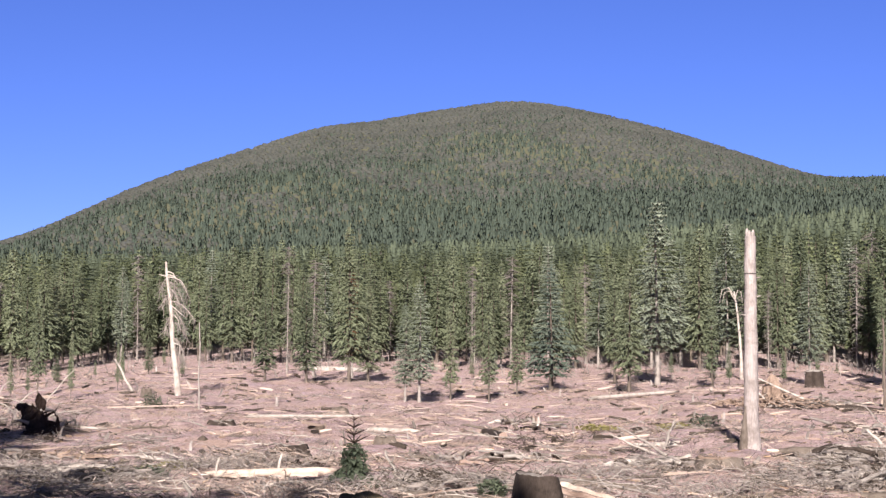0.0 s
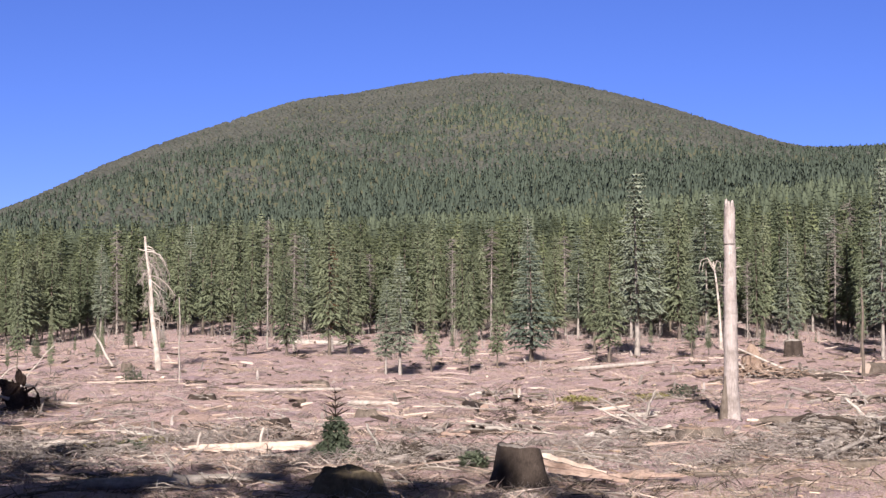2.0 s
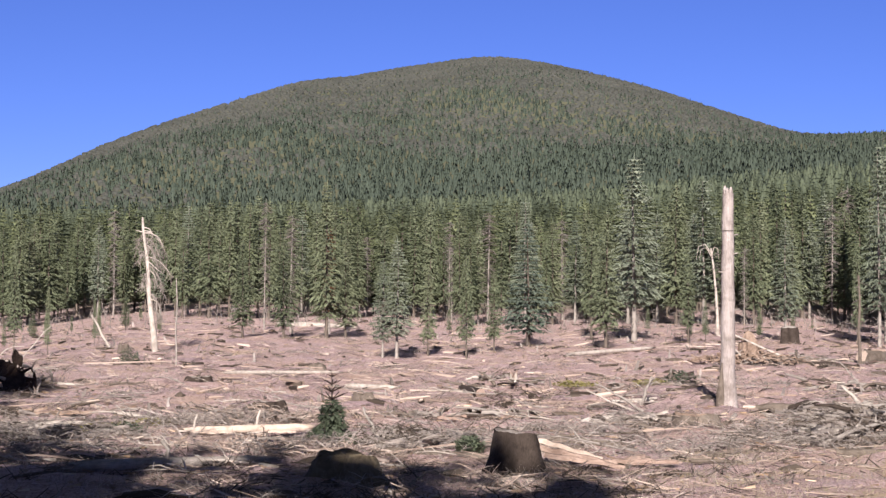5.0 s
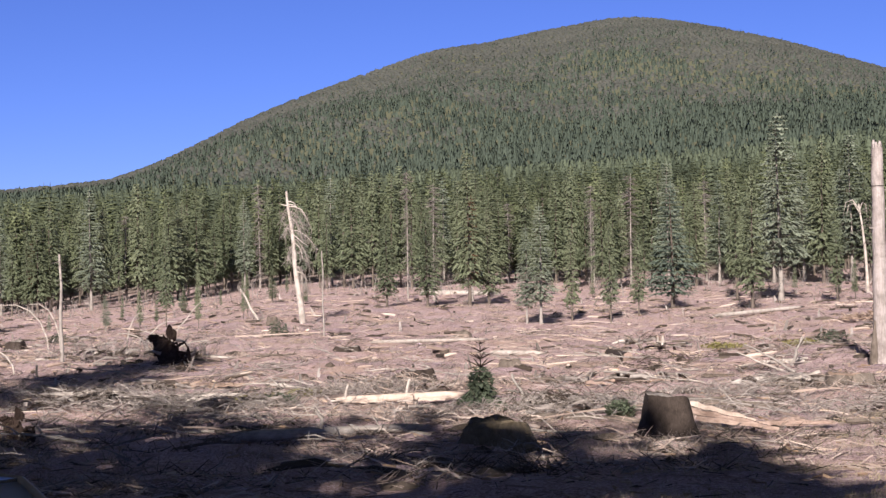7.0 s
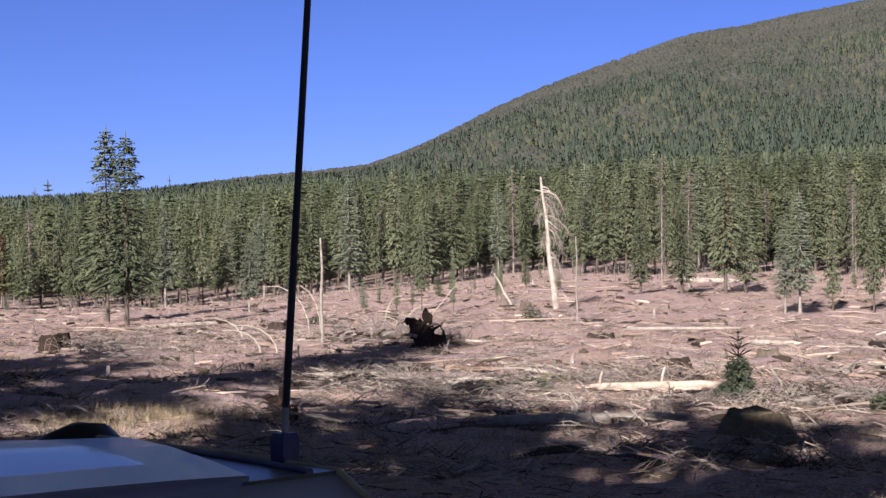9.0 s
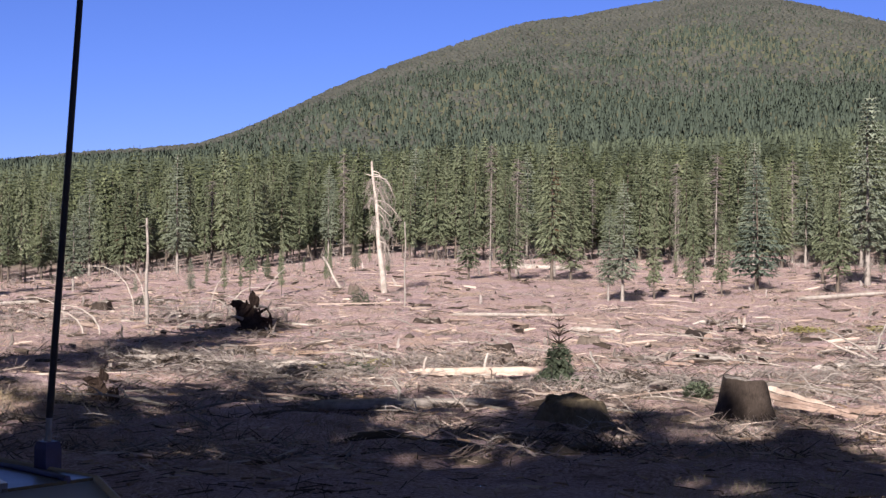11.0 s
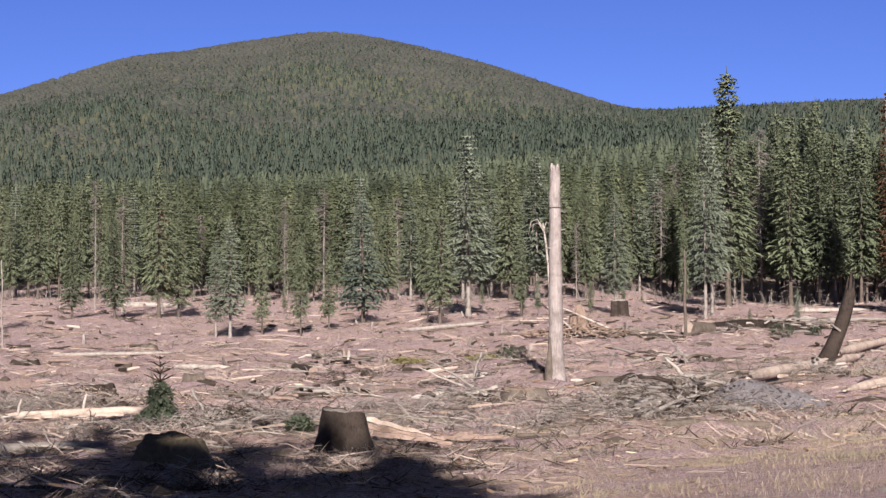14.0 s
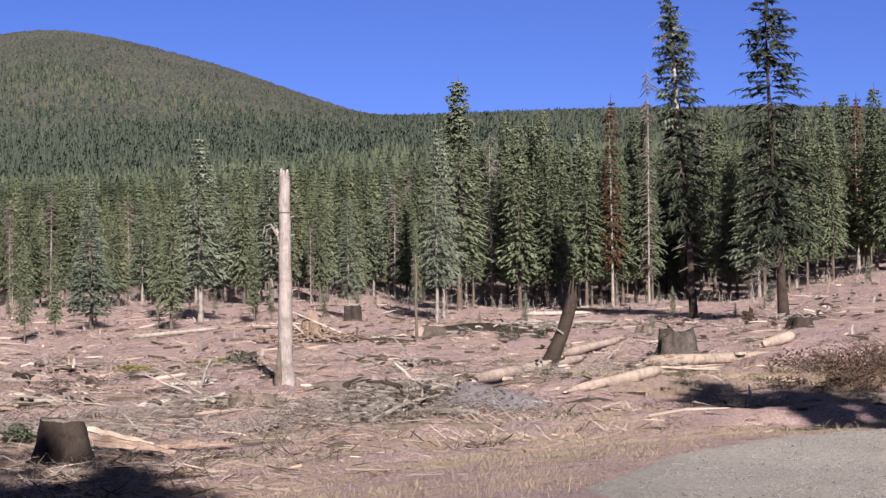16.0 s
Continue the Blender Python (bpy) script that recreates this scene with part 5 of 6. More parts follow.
heap("gravel_mound", 13.8, 40.3, 2.1, 2.0, 0.55, BLUE_GRAVEL, "low mound of bluish grey gravel at the field's edge", "mound", 71)
# mound added and coloured dark where a hollow lies in shade
heap("dark_earth_bank", 31.0, 89.0, 5.0, 2.6, 0.6, SHADE_EARTH, "low mound coloured dark for a hollow in shade", "mound", 74)
heap("earth_mound", 33.0, 54.61, 5.5, 3.5, 0.7, GROUND, "brown earth mound beside the road", "mound", 72)
heap("earth_mound", 20.5, 34.37, 5.0, 2.2, 0.45, GROUND, "low brown earth bank beside the road", "mound", 73)


def sapling():
    r = random.Random(81)
    t = thing("young_fir", on_ground(-2.3, 40.11, 0, 0.03), "small young fir with a dead brown leader", "tree")
    part("trunk", trunk_mesh(r, 2.05, 0.035, 0.02), DARK_BARK, t)
    part("crown", crown(r, 1.2, 0.58, 18, 15, 0.02, 0.3, 0.6, 0.5, 0.04, 0.22, 5, 0.07), FIR_YOUNG, t)
    m = blank()
    for z, n, l in ((1.15, 7, 0.42), (1.35, 6, 0.36), (1.55, 5, 0.26), (1.75, 4, 0.14)):
        for k in range(n):
            a = 6.283 * k / n + z
            tube(m, [(0, 0, z), (math.cos(a) * l, math.sin(a) * l, z + l * 0.45)], [0.024, 0.01], 4)
    part("dead_leader", m, SOIL_ROOT, t, "dead brown top shoots")


sapling()


def bent_stems():
    r = random.Random(91)
    for x, y, span, h in ((-22.9, 66.38, -2.6, 2.6), (-22.5, 66.76, -1.7, 2.6), (-24.5, 62.15, -2.4, 1.2), (-20.3, 53.2, -1.8, 1.1), (-20.0, 54.14, -2.2, 1.3), (-17.5, 62.62, 1.5, 1.6), (-19.0, 64.97, 0.9, 2.0), (-16.8, 60.73, -1.6, 1.1)):
        t = thing("bent_sapling", on_ground(x, y, 0, 0.05), "bleached sapling stem bowed over to the ground", "sapling", "bowed bleached saplings")
        m = blank()
        pts = [(span * (1 - math.cos(u * 1.45)), 0.2 * math.sin(u * 2), h * math.sin(u * 1.75) * 0.9) for u in (0, 0.2, 0.4, 0.6, 0.8, 1.0)]
        tube(m, pts, [0.038, 0.035, 0.031, 0.026, 0.02, 0.01], 6, 0.08, True, r)
        part("stem", m, BLEACHED, t)


bent_stems()


# ---- slash, chips, stones and grass ----
def litter(name, count, seed, d0, d1, material, label, lengths, thick, lift=0.05, a0=-32, a1=34, keep=None, flat=0.12, power=1.15):
    g = random.Random(seed)
    m = blank()
    tries = 0
    while count and tries < 400000:
        tries += 1
        d = d0 + (d1 - d0) * g.random() ** power
        a = radians(g.uniform(a0, a1))
        x, y = d * math.sin(a), d * math.cos(a)
        if roadside(x, y) < 3.0 + 9.0 * g.random() or (keep and not keep(x, y, g)):
            continue
        count -= 1
        l = g.uniform(*lengths) * (1 + 0.6 * (g.random() < 0.08))
        t = g.uniform(0, 6.283)
        z = height(x, y)
        rad = g.uniform(*thick)
        tilt = g.gauss(0, flat)
        dx, dy, dz = math.cos(t) * l / 2, math.sin(t) * l / 2, l / 2 * tilt
        z0 = z + lift * g.random() + rad + abs(dz) * 0.8
        bend = g.uniform(-0.15, 0.15) * l
        if l > 0.8:
            tube(m, [(x - dx, y - dy, z0 - dz), (x + dy / l * bend, y - dx / l * bend, z0 + abs(bend) * 0.3), (x + dx, y + dy, z0 + dz)], [rad, rad * 0.85, rad * 0.35], 4, 0, False)
        else:
            tube(m, [(x - dx, y - dy, z0 - dz), (x + dx, y + dy, z0 + dz)], [rad, rad * 0.5], 3, 0, False)
    return tagged(part(name, m, material, smooth=False), label, "slash", kind="stuff")


def patchy(x, y, g):
    return math.sin(0.35 * x + 1) * math.sin(0.27 * y + 0.5 * math.sin(0.2 * x)) + 0.5 * math.sin(0.9 * x + 0.6 * y) > g.uniform(-1.2, 0.9)


litter("slash_sticks", 15000, 101, 22, 165, SLASH, "dry broken branches and sticks strewn over the cut", (0.1, 0.65), (0.006, 0.017), 0.08, keep=patchy, flat=0.16)
litter("wood_chips", 4500, 102, 20, 150, CHIPS, "pale wood chips and splinters scattered on the ground", (0.06, 0.28), (0.012, 0.035), 0.05)
litter("dark_slash", 7000, 103, 18, 150, DARK_SLASH, "dark twiggy branch litter", (0.12, 0.5), (0.005, 0.016), 0.06, keep=patchy, flat=0.15)
litter("long_poles", 120, 104, 34, 160, SLASH, "thin bleached poles lying about", (1.5, 4.0), (0.02, 0.05), 0.1, flat=0.05)


def edge_brush():
    """Bare grey stems and brush along the foot of the forest."""
    g = random.Random(561)
    m = blank()
    for _ in range(1500):
        az = g.uniform(-34, 36)
        d = EDGE - 4 - 34 * g.random() ** 2
        x, y = d * math.sin(radians(az)), d * math.cos(radians(az))
        p = Vector((x, y, height(x, y) - 0.05))
        h = g.uniform(0.3, 1.6)
        q = p + Vector((g.gauss(0, 0.25), g.gauss(0, 0.25), 1)) * h
        tube(m, [p, p.lerp(q, 0.5) + Vector((g.gauss(0, 0.08), 0, 0)), q], [0.03, 0.022, 0.01], 3, 0, False)
        for k in range(3):
            u = p.lerp(q, g.uniform(0.2, 0.9))
            tube(m, [u, u + Vector((g.uniform(-0.5, 0.5), g.uniform(-0.3, 0.3), g.uniform(-0.1, 0.3))) * h], [0.018, 0.006], 3, 0, False)
    tagged(part("edge_brush", m, DEAD_GREY, smooth=False), "bare grey brush along the forest's foot", "brush", kind="stuff")


edge_brush()


def tufts(name, spots, material, label, seed):
    """Grass: spots are (x, y, spread, blades, height)."""
    g = random.Random(seed)
    m = blank()
    for x, y, spread, blades, h in spots:
        for _ in range(blades):
            px, py = x + g.gauss(0, spread), y + g.gauss(0, spread)
            pz = height(px, py) - 0.02
            t = g.uniform(0, 6.283)
            hh = h * g.uniform(0.4, 1.2)
            w = 0.0035 + 0.004 * g.random()
            lx, ly = g.gauss(0, 0.55) * hh, g.gauss(0, 0.55) * hh
            c, s = math.cos(t) * w, math.sin(t) * w
            k = len(m[0])
            m[0].extend([(px - c, py - s, pz), (px + c, py + s, pz), (px + lx, py + ly, pz + hh)])
            m[1].append((k, k + 1, k + 2))
    return tagged(part(name, m, material, smooth=False), label, "grass", kind="stuff")


def dead_branch(m, p, turn, l, rad, up, g):
    """A dry limb with its side twigs, crooked and forked."""
    way = Vector((math.cos(turn), math.sin(turn), up))
    side = Vector((-way.y, way.x, 0))
    sag, bow = g.uniform(-0.08, 0.2) * l, g.uniform(-0.2, 0.2) * l
    spine = [p + way * (l * u) + side * (bow * math.sin(math.pi * u)) + Vector((0, 0, sag * math.sin(math.pi * u))) for u in (0, 0.35, 0.7, 1.0)]
    tube(m, spine, [rad, rad * 0.85, rad * 0.6, rad * 0.25], 3, 0, False)
    for _ in range(g.randrange(3, 8)):
        i = g.randrange(0, 3)
        q = spine[i].lerp(spine[i + 1], g.random())
        k = g.uniform(0.15, 0.45) * l
        e = q + (way * g.uniform(0.1, 1) + side * g.choice((-1, 1)) * g.uniform(0.3, 1) + Vector((0, 0, g.uniform(-0.2, 0.9)))).normalized() * k
        tube(m, [q, q.lerp(e, 0.55) + Vector((0, 0, g.uniform(-0.1, 0.1) * k)), e], [rad * 0.5, rad * 0.38, rad * 0.15], 3, 0, False)


def slash_pile(x, y, wide, deep, h, count, material, label, seed):
    g = random.Random(seed)
    m = blank()
    for _ in range(count):
        px, py = x + g.gauss(0, wide / 2), y + g.gauss(0, deep / 2)
        fall = math.exp(-((px - x) / wide) ** 2 - ((py - y) / deep) ** 2)
        z = height(px, py) + h * fall * g.random() + 0.02
        up = g.gauss(0, 0.22)
        dead_branch(m, Vector((px, py, z)), g.uniform(0, 6.283), g.uniform(0.2, 0.85), g.uniform(0.006, 0.015) * (1.8 if g.random() < 0.1 else 1), abs(up) if z < height(px, py) + 0.1 else up * 0.6, g)
    return tagged(part("slash_pile", m, material, smooth=False), label, "slash pile", kind="stuff")


for k, (x, y, wide, deep, h, n) in enumerate(((0.6, 37.4, 1.6, 0.9, 0.5, 420), (-1.8, 34.6, 1.8, 0.8, 0.3, 240), (8.6, 36.4, 2.0, 1.2, 0.6, 460), (12.0, 43.8, 2.0, 1.2, 0.6, 380), (5.2, 41.0, 1.8, 1.2, 0.4, 300), (10.6, 38.0, 2.4, 1.8, 0.8, 560), (12.6, 41.6, 2.2, 1.4, 0.8, 460), (-5.2, 46.2, 2.2, 1.0, 0.7, 420), (-0.3, 39.4, 1.2, 0.9, 0.6, 340), (2.6, 36.4, 1.2, 0.8, 0.4, 240), (-9.4, 39.6, 2.6, 1.6, 0.5, 460), (-13.8, 41.4, 2.2, 1.4, 0.5, 400), (6.4, 43.8, 1.6, 1.0, 0.5, 300), (-4.4, 37.6, 2.6, 0.7, 0.25, 300), (-8.4, 36.0, 2.4, 1.4, 0.4, 420), (-12.4, 40.5, 2.4, 1.6, 0.5, 420), (-7.2, 43.6, 1.8, 0.8, 0.4, 260), (3.0, 53.0, 2.2, 1.4, 0.4, 260), (18.0, 49.0, 2.0, 1.4, 0.5, 260))):
    slash_pile(x, y, wide, deep, h, int(n * 0.3), (DEAD_GREY, SLASH, DARK_SLASH)[k % 3] if k % 2 else DEAD_GREY, "tangled heap of dry grey branches", 300 + k)
for k, (x, y, wide, deep, h, n) in enumerate(((24.0, 52.0, 2.4, 1.6, 0.5, 260), (-15.0, 46.0, 2.6, 1.6, 0.5, 360), (-10.5, 52.5, 2.5, 1.6, 0.4, 260), (-24.0, 62.0, 3.0, 2.0, 0.6, 300), (-19.0, 60.0, 2.5, 1.8, 0.6, 300), (11.5, 58.0, 2.5, 1.8, 0.5, 240), (20.0, 79.0, 3.0, 2.0, 0.6, 260), (28.0, 86.0, 3.0, 2.0, 0.7, 260), (38.0, 80.0, 3.0, 2.0, 0.6, 240), (44.0, 92.0, 4.0, 2.5, 0.9, 300), (-27.5, 55.0, 2.6, 1.6, 0.9, 420), (-31.0, 60.0, 3.0, 1.8, 0.9, 420), (-24.5, 51.0, 2.4, 1.4, 0.6, 340), (-29.0, 66.0, 3.0, 1.8, 0.7, 320), (12.0, 37.2, 2.6, 1.2, 0.6, 420), (10.2, 40.2, 2.2, 1.0, 0.6, 360))):
    slash_pile(x, y, wide, deep, h, int(n * 0.3), DARK_SLASH if k in (0, 7, 9, 11, 13) else DEAD_GREY, "tangled heap of dry grey branches", 320 + k)


def twig_tangle(x, y, wide, deep, count, h, material, label, seed):
    """Thin springy stems bent over one another, standing clear of the ground."""
    g = random.Random(seed)
    m = blank()
    for _ in range(count):
        px, py = x + g.gauss(0, wide / 2), y + g.gauss(0, deep / 2)
        p = Vector((px, py, height(px, py)))
        t, l, up, lean = g.uniform(0, 6.283), g.uniform(0.3, 1.3), h * g.uniform(0.3, 1.2), g.uniform(1.5, 3.0)
        rad = g.uniform(0.006, 0.013)
        pts = [p + Vector((math.cos(t) * l * u, math.sin(t) * l * u, up * math.sin(lean * u))) + Vector((g.gauss(0, 0.03), g.gauss(0, 0.03), 0)) for u in (0, 0.3, 0.6, 0.85, 1.0)]
        tube(m, pts, [rad, rad * 0.9, rad * 0.75, rad * 0.5, rad * 0.3], 3, 0, False)
    return tagged(part("twig_tangle", m, material, smooth=False), label, "slash pile", kind="stuff")


for k, row in enumerate(((-12.6, 43.0, 3.4, 2.0, 240, 0.45), (-9.6, 40.6, 3.0, 1.6, 220, 0.4), (-7.2, 44.4, 2.6, 1.2, 170, 0.4), (-15.4, 44.6, 3.0, 1.8, 180, 0.45), (-5.2, 46.6, 2.4, 1.0, 150, 0.5), (-0.2, 39.0, 1.8, 1.0, 130, 0.5), (-17.5, 61.0, 4.0, 2.4, 200, 0.9), (9.4, 39.4, 2.4, 1.4, 150, 0.26), (6.2, 36.6, 3.0, 1.6, 170, 0.3), (3.6, 41.2, 2.6, 1.4, 130, 0.35), (-3.0, 37.2, 3.0, 1.2, 170, 0.4), (-26.5, 56.0, 4.0, 2.0, 200, 0.7), (21.5, 50.0, 3.0, 2.0, 140, 0.5), (32.0, 52.5, 5.0, 2.4, 240, 0.5))):
    twig_tangle(*row, DARK_SLASH if k in (5, 13) else DEAD_GREY, "springy tangle of dry grey stems", 900 + k)


def brush_clumps(name, count, seed, material, label):
    g = random.Random(seed)
    m = blank()
    while count:
        d = 24 + 125 * g.random() ** 1.3
        a = radians(g.uniform(-34, 36))
        x, y = d * math.sin(a), d * math.cos(a)
        if roadside(x, y) < 8:
            continue
        count -= 1
        wide = g.uniform(0.25, 0.9)
        for _ in range(int(10 + 22 * wide)):
            px, py = x + g.gauss(0, wide * 0.6), y + g.gauss(0, wide * 0.35)
            p = Vector((px, py, height(px, py) + 0.02))
            t, l = g.uniform(0, 6.283), g.uniform(0.12, 0.45)
            q = Vector((math.cos(t) * l, math.sin(t) * l, l * g.uniform(0.0, 0.8)))
            rad = g.uniform(0.006, 0.016) * (2 if g.random() < 0.12 else 1)
            tube(m, [p, p + q], [rad, rad * 0.4], 3, 0, False)
    return tagged(part(name, m, material, smooth=False), label, "slash", kind="stuff")


def strewn_branches(name, count, seed, d0, d1, lengths, thick, material, label):
    g = random.Random(seed)
    m = blank()
    while count:
        d = d0 + (d1 - d0) * g.random() ** 1.3
        a = radians(g.uniform(-34, 36))
        x, y = d * math.sin(a), d * math.cos(a)
        if roadside(x, y) < 8 + 7 * g.random() or not patchy(x, y, g):
            continue
        count -= 1
        dead_branch(m, Vector((x, y, height(x, y) + 0.03)), g.uniform(0, 6.283), g.uniform(*lengths), g.uniform(*thick), g.uniform(0, 0.25), g)
    return tagged(part(name, m, material, smooth=False), label, "slash", kind="stuff")


strewn_branches("grey_branch_litter", 1500, 521, 24, 110, (0.25, 1.0), (0.008, 0.02), DEAD_GREY, "dry grey forked branches strewn over the cut")
strewn_branches("dark_branch_litter", 700, 522, 24, 110, (0.25, 0.9), (0.008, 0.022), DARK_SLASH, "dark forked branches strewn over the cut")
strewn_branches("pale_branch_litter", 450, 523, 24, 120, (0.3, 1.3), (0.01, 0.03), SLASH, "pale forked branches strewn over the cut")


def fallen_branches():
    """The larger limbs that lie singly on the near slash."""
    g = random.Random(531)
    for k in range(64):
        d, a = g.uniform(27, 62), radians(g.uniform(-19, 19))
        x, y = d * math.sin(a), d * math.cos(a)
        if roadside(x, y) < 11:
            continue
        mat = (DEAD_WOOD, BLEACHED, BARK, GREY_WOOD)[k % 4]
        t = thing("fallen_branch", on_ground(x, y, g.uniform(-35, 35) + 180 * (k % 2)), ("crooked grey", "crooked bleached", "crooked brown", "crooked weathered")[k % 4] + " dead branch lying on the slash", "branch", "large dead branches on the ground")
        l, rad, bow, rise = g.uniform(1.0, 2.8), g.uniform(0.025, 0.05), g.uniform(-0.25, 0.25), g.uniform(0.0, 0.16)
        spine = [Vector((l * u, bow * math.sin(math.pi * u), 0.04 + rise * l * u + 0.05 * math.sin(5 * u + k))) for u in (0, 0.2, 0.4, 0.6, 0.8, 1.0)]
        part("stem", tube(blank(), spine, [rad * (1 - 0.15 * i) for i in range(6)], 6, 0.18, True, g), mat, t, grain=spine[5] - spine[0])
        for i in (1, 2, 2, 3, 4):
            q = spine[i]
            e = q + Vector((g.uniform(0.1, 0.5), g.choice((-1, 1)) * g.uniform(0.15, 0.5), g.uniform(0.0, 0.4))) * (0.4 * l)
            part("side_branch", tube(blank(), [q, q.lerp(e, 0.5) + Vector((0, 0, 0.05)), e], [rad * 0.5, rad * 0.35, rad * 0.12], 5, 0.1, True, g), mat, t)


fallen_branches()


def debris_heap(x, y, wide, deep, h, count, seed, label="heap of broken grey wood, bark and limbs"):
    """Broken lengths of trunk and limb thrown together, each a piece of its own."""
    g = random.Random(seed)
    t = thing("debris_heap", on_ground(x, y), label, "slash pile", "heaps of broken wood")
    z0 = height(x, y)
    mats = (GREY_WOOD, BARK, DEAD_WOOD, BARK, DARK_BARK, BLEACHED, DEAD_WOOD)
    for k in range(count):
        px, py = g.gauss(0, wide / 2), g.gauss(0, deep / 2)
        fall = math.exp(-(px / wide) ** 2 - (py / deep) ** 2)
        z = height(x + px, y + py) - z0 + h * fall * g.random() + 0.03
        a, l, up = g.uniform(0, 6.283), g.uniform(0.25, 1.1), g.gauss(0, 0.14)
        p = Vector((px, py, z))
        q = p + Vector((math.cos(a) * l, math.sin(a) * l, up * l))
        mat = mats[g.randrange(len(mats))]
        if k % 3 == 0:
            part("broken_slab", slab(blank(), p, q, g.uniform(0.08, 0.2), g.uniform(0.04, 0.09), g, 0.5, 4), mat, t, smooth=False, grain=q - p)
        else:
            rad = g.uniform(0.03, 0.09)
            mid = p.lerp(q, 0.5) + Vector((g.uniform(-0.08, 0.08), g.uniform(-0.08, 0.08), g.uniform(-0.02, 0.1)))
            part("broken_limb", tube(blank(), [p, mid, q], [rad, rad * 0.85, rad * 0.5], 6, 0.25, True, g), mat, t, grain=q - p)


for k, row in enumerate(((10.8, 38.4, 2.2, 1.4, 0.6, 56), (12.4, 41.6, 2.2, 1.2, 0.6, 46), (11.4, 45.0, 1.8, 1.0, 0.35, 34), (0.9, 37.8, 1.4, 0.8, 0.4, 30), (-0.2, 39.8, 1.0, 0.6, 0.4, 22), (-5.4, 47.2, 1.8, 0.8, 0.5, 30), (2.8, 36.6, 1.0, 0.6, 0.3, 18), (6.2, 43.4, 1.6, 0.7, 0.3, 26), (-9.8, 41.0, 2.4, 1.4, 0.3, 40), (-13.6, 41.4, 1.8, 1.2, 0.4, 34), (3.0, 61.0, 1.8, 0.9, 0.5, 26), (1.2, 47.0, 2.4, 0.9, 0.25, 34), (19.6, 79.4, 2.6, 1.4, 0.5, 34), (31.5, 89.0, 4.0, 1.6, 0.9, 46), (47.0, 80.0, 3.0, 1.4, 0.7, 34), (34.0, 91.0, 4.0, 1.2, 0.7, 36), (38.0, 96.0, 3.0, 1.2, 0.5, 24), (27.0, 82.0, 2.4, 1.4, 0.5, 24), (43.0, 88.0, 3.0, 1.4, 0.6, 26), (50.0, 84.0, 3.0, 1.4, 0.8, 28), (36.0, 74.0, 2.4, 1.4, 0.4, 22), (28.0, 70.0, 2.4, 1.4, 0.4, 22), (-27.0, 62.0, 2.4, 1.2, 0.4, 22), (-29.0, 57.0, 2.2, 1.0, 0.4, 22), (-24.0, 72.0, 2.4, 1.4, 0.4, 20), (20.0, 52.0, 2.4, 1.4, 0.4, 30), (15.8, 57.5, 2.4, 1.4, 0.5, 34), (-18.0, 60.0, 3.0, 1.8, 0.4, 40), (-13.5, 47.5, 1.6, 0.9, 0.3, 22))):
    debris_heap(*row, 800 + k)


def far_pieces(name, count, seed, material, label, tall):
    """Larger lumps of broken wood out in the cut: lying chunks or short upright stubs."""
    g = random.Random(seed)
    m = blank()
    while count:
        d, a = 45 + 112 * g.random(), radians(g.uniform(-34, 36))
        x, y = d * math.sin(a), d * math.cos(a)
        if roadside(x, y) < 12:
            continue
        count -= 1
        p = Vector((x, y, height(x, y) - 0.03))
        rad, b = g.uniform(0.03, 0.09), g.uniform(0, 6.283)
        if tall:
            q = p + Vector((g.gauss(0, 0.1), g.gauss(0, 0.1), g.uniform(0.15, 0.55)))
        else:
            l = g.uniform(0.2, 1.1)
            p.z += rad * 1.2
            q = p + Vector((math.cos(b) * l, math.sin(b) * l, g.uniform(-0.02, 0.2) * l))
        tube(m, [p, p.lerp(q, 0.5) + Vector((g.gauss(0, 0.04), g.gauss(0, 0.04), 0)), q], [rad, rad * 0.9, rad * g.uniform(0.3, 0.8)], 5, 0.25, True, g)
    return tagged(part(name, m, material, smooth=False), label, "slash", kind="stuff")


far_pieces("pale_wood_chunks", 700, 541, SLASH, "pale chunks of broken wood lying over the cut", False)
far_pieces("dark_wood_chunks", 800, 542, DARK_SLASH, "dark chunks of broken wood lying over the cut", False)
far_pieces("broken_stubs", 260, 543, DEAD_GREY, "short broken stubs standing in the slash", True)


def stone(m, x, y, z, s, g):
    """A small angular stone."""
    k = len(m[0])
    for i in range(4):
        a = 1.571 * i + g.random()
        m[0].append((x + s * math.cos(a) * g.uniform(0.7, 1.2), y + s * math.sin(a) * g.uniform(0.7, 1.2), z + s * g.uniform(0.0, 0.4)))
    m[0].extend([(x, y, z + s * g.uniform(0.7, 1.1)), (x, y, z - s * 0.5)])
    for i in range(4):
        m[1].extend([(k + i, k + (i + 1) % 4, k + 4), (k + (i + 1) % 4, k + i, k + 5)])


def road_stones():
    g = random.Random(551)
    m = blank()
    count = 4200
    while count:
        x, y = g.uniform(-2, 24), g.uniform(8, 27)
        side = roadside(x, y)
        if not -5 < side < 1.8 or g.random() < (side + 0.1) / 1.8:
            continue
        count -= 1
        stone(m, x, y, height(x, y) + (0.06 if side < 0.2 else 0.0), 0.009 + 0.024 * g.random() ** 2, g)
    for _ in range(500):
        a, q = g.uniform(0, 6.283), math.sqrt(g.random())
        x, y = 13.8 + 2.0 * q * math.cos(a), 40.3 + 1.9 * q * math.sin(a)
        stone(m, x, y, height(x, y) + 0.5 * ease(1.1 * (1 - q)), 0.025 + 0.07 * g.random() ** 2, g)
    tagged(part("road_stones", m, STONES, smooth=False), "loose grey stones along the gravel road's edge", "stones", kind="stuff")


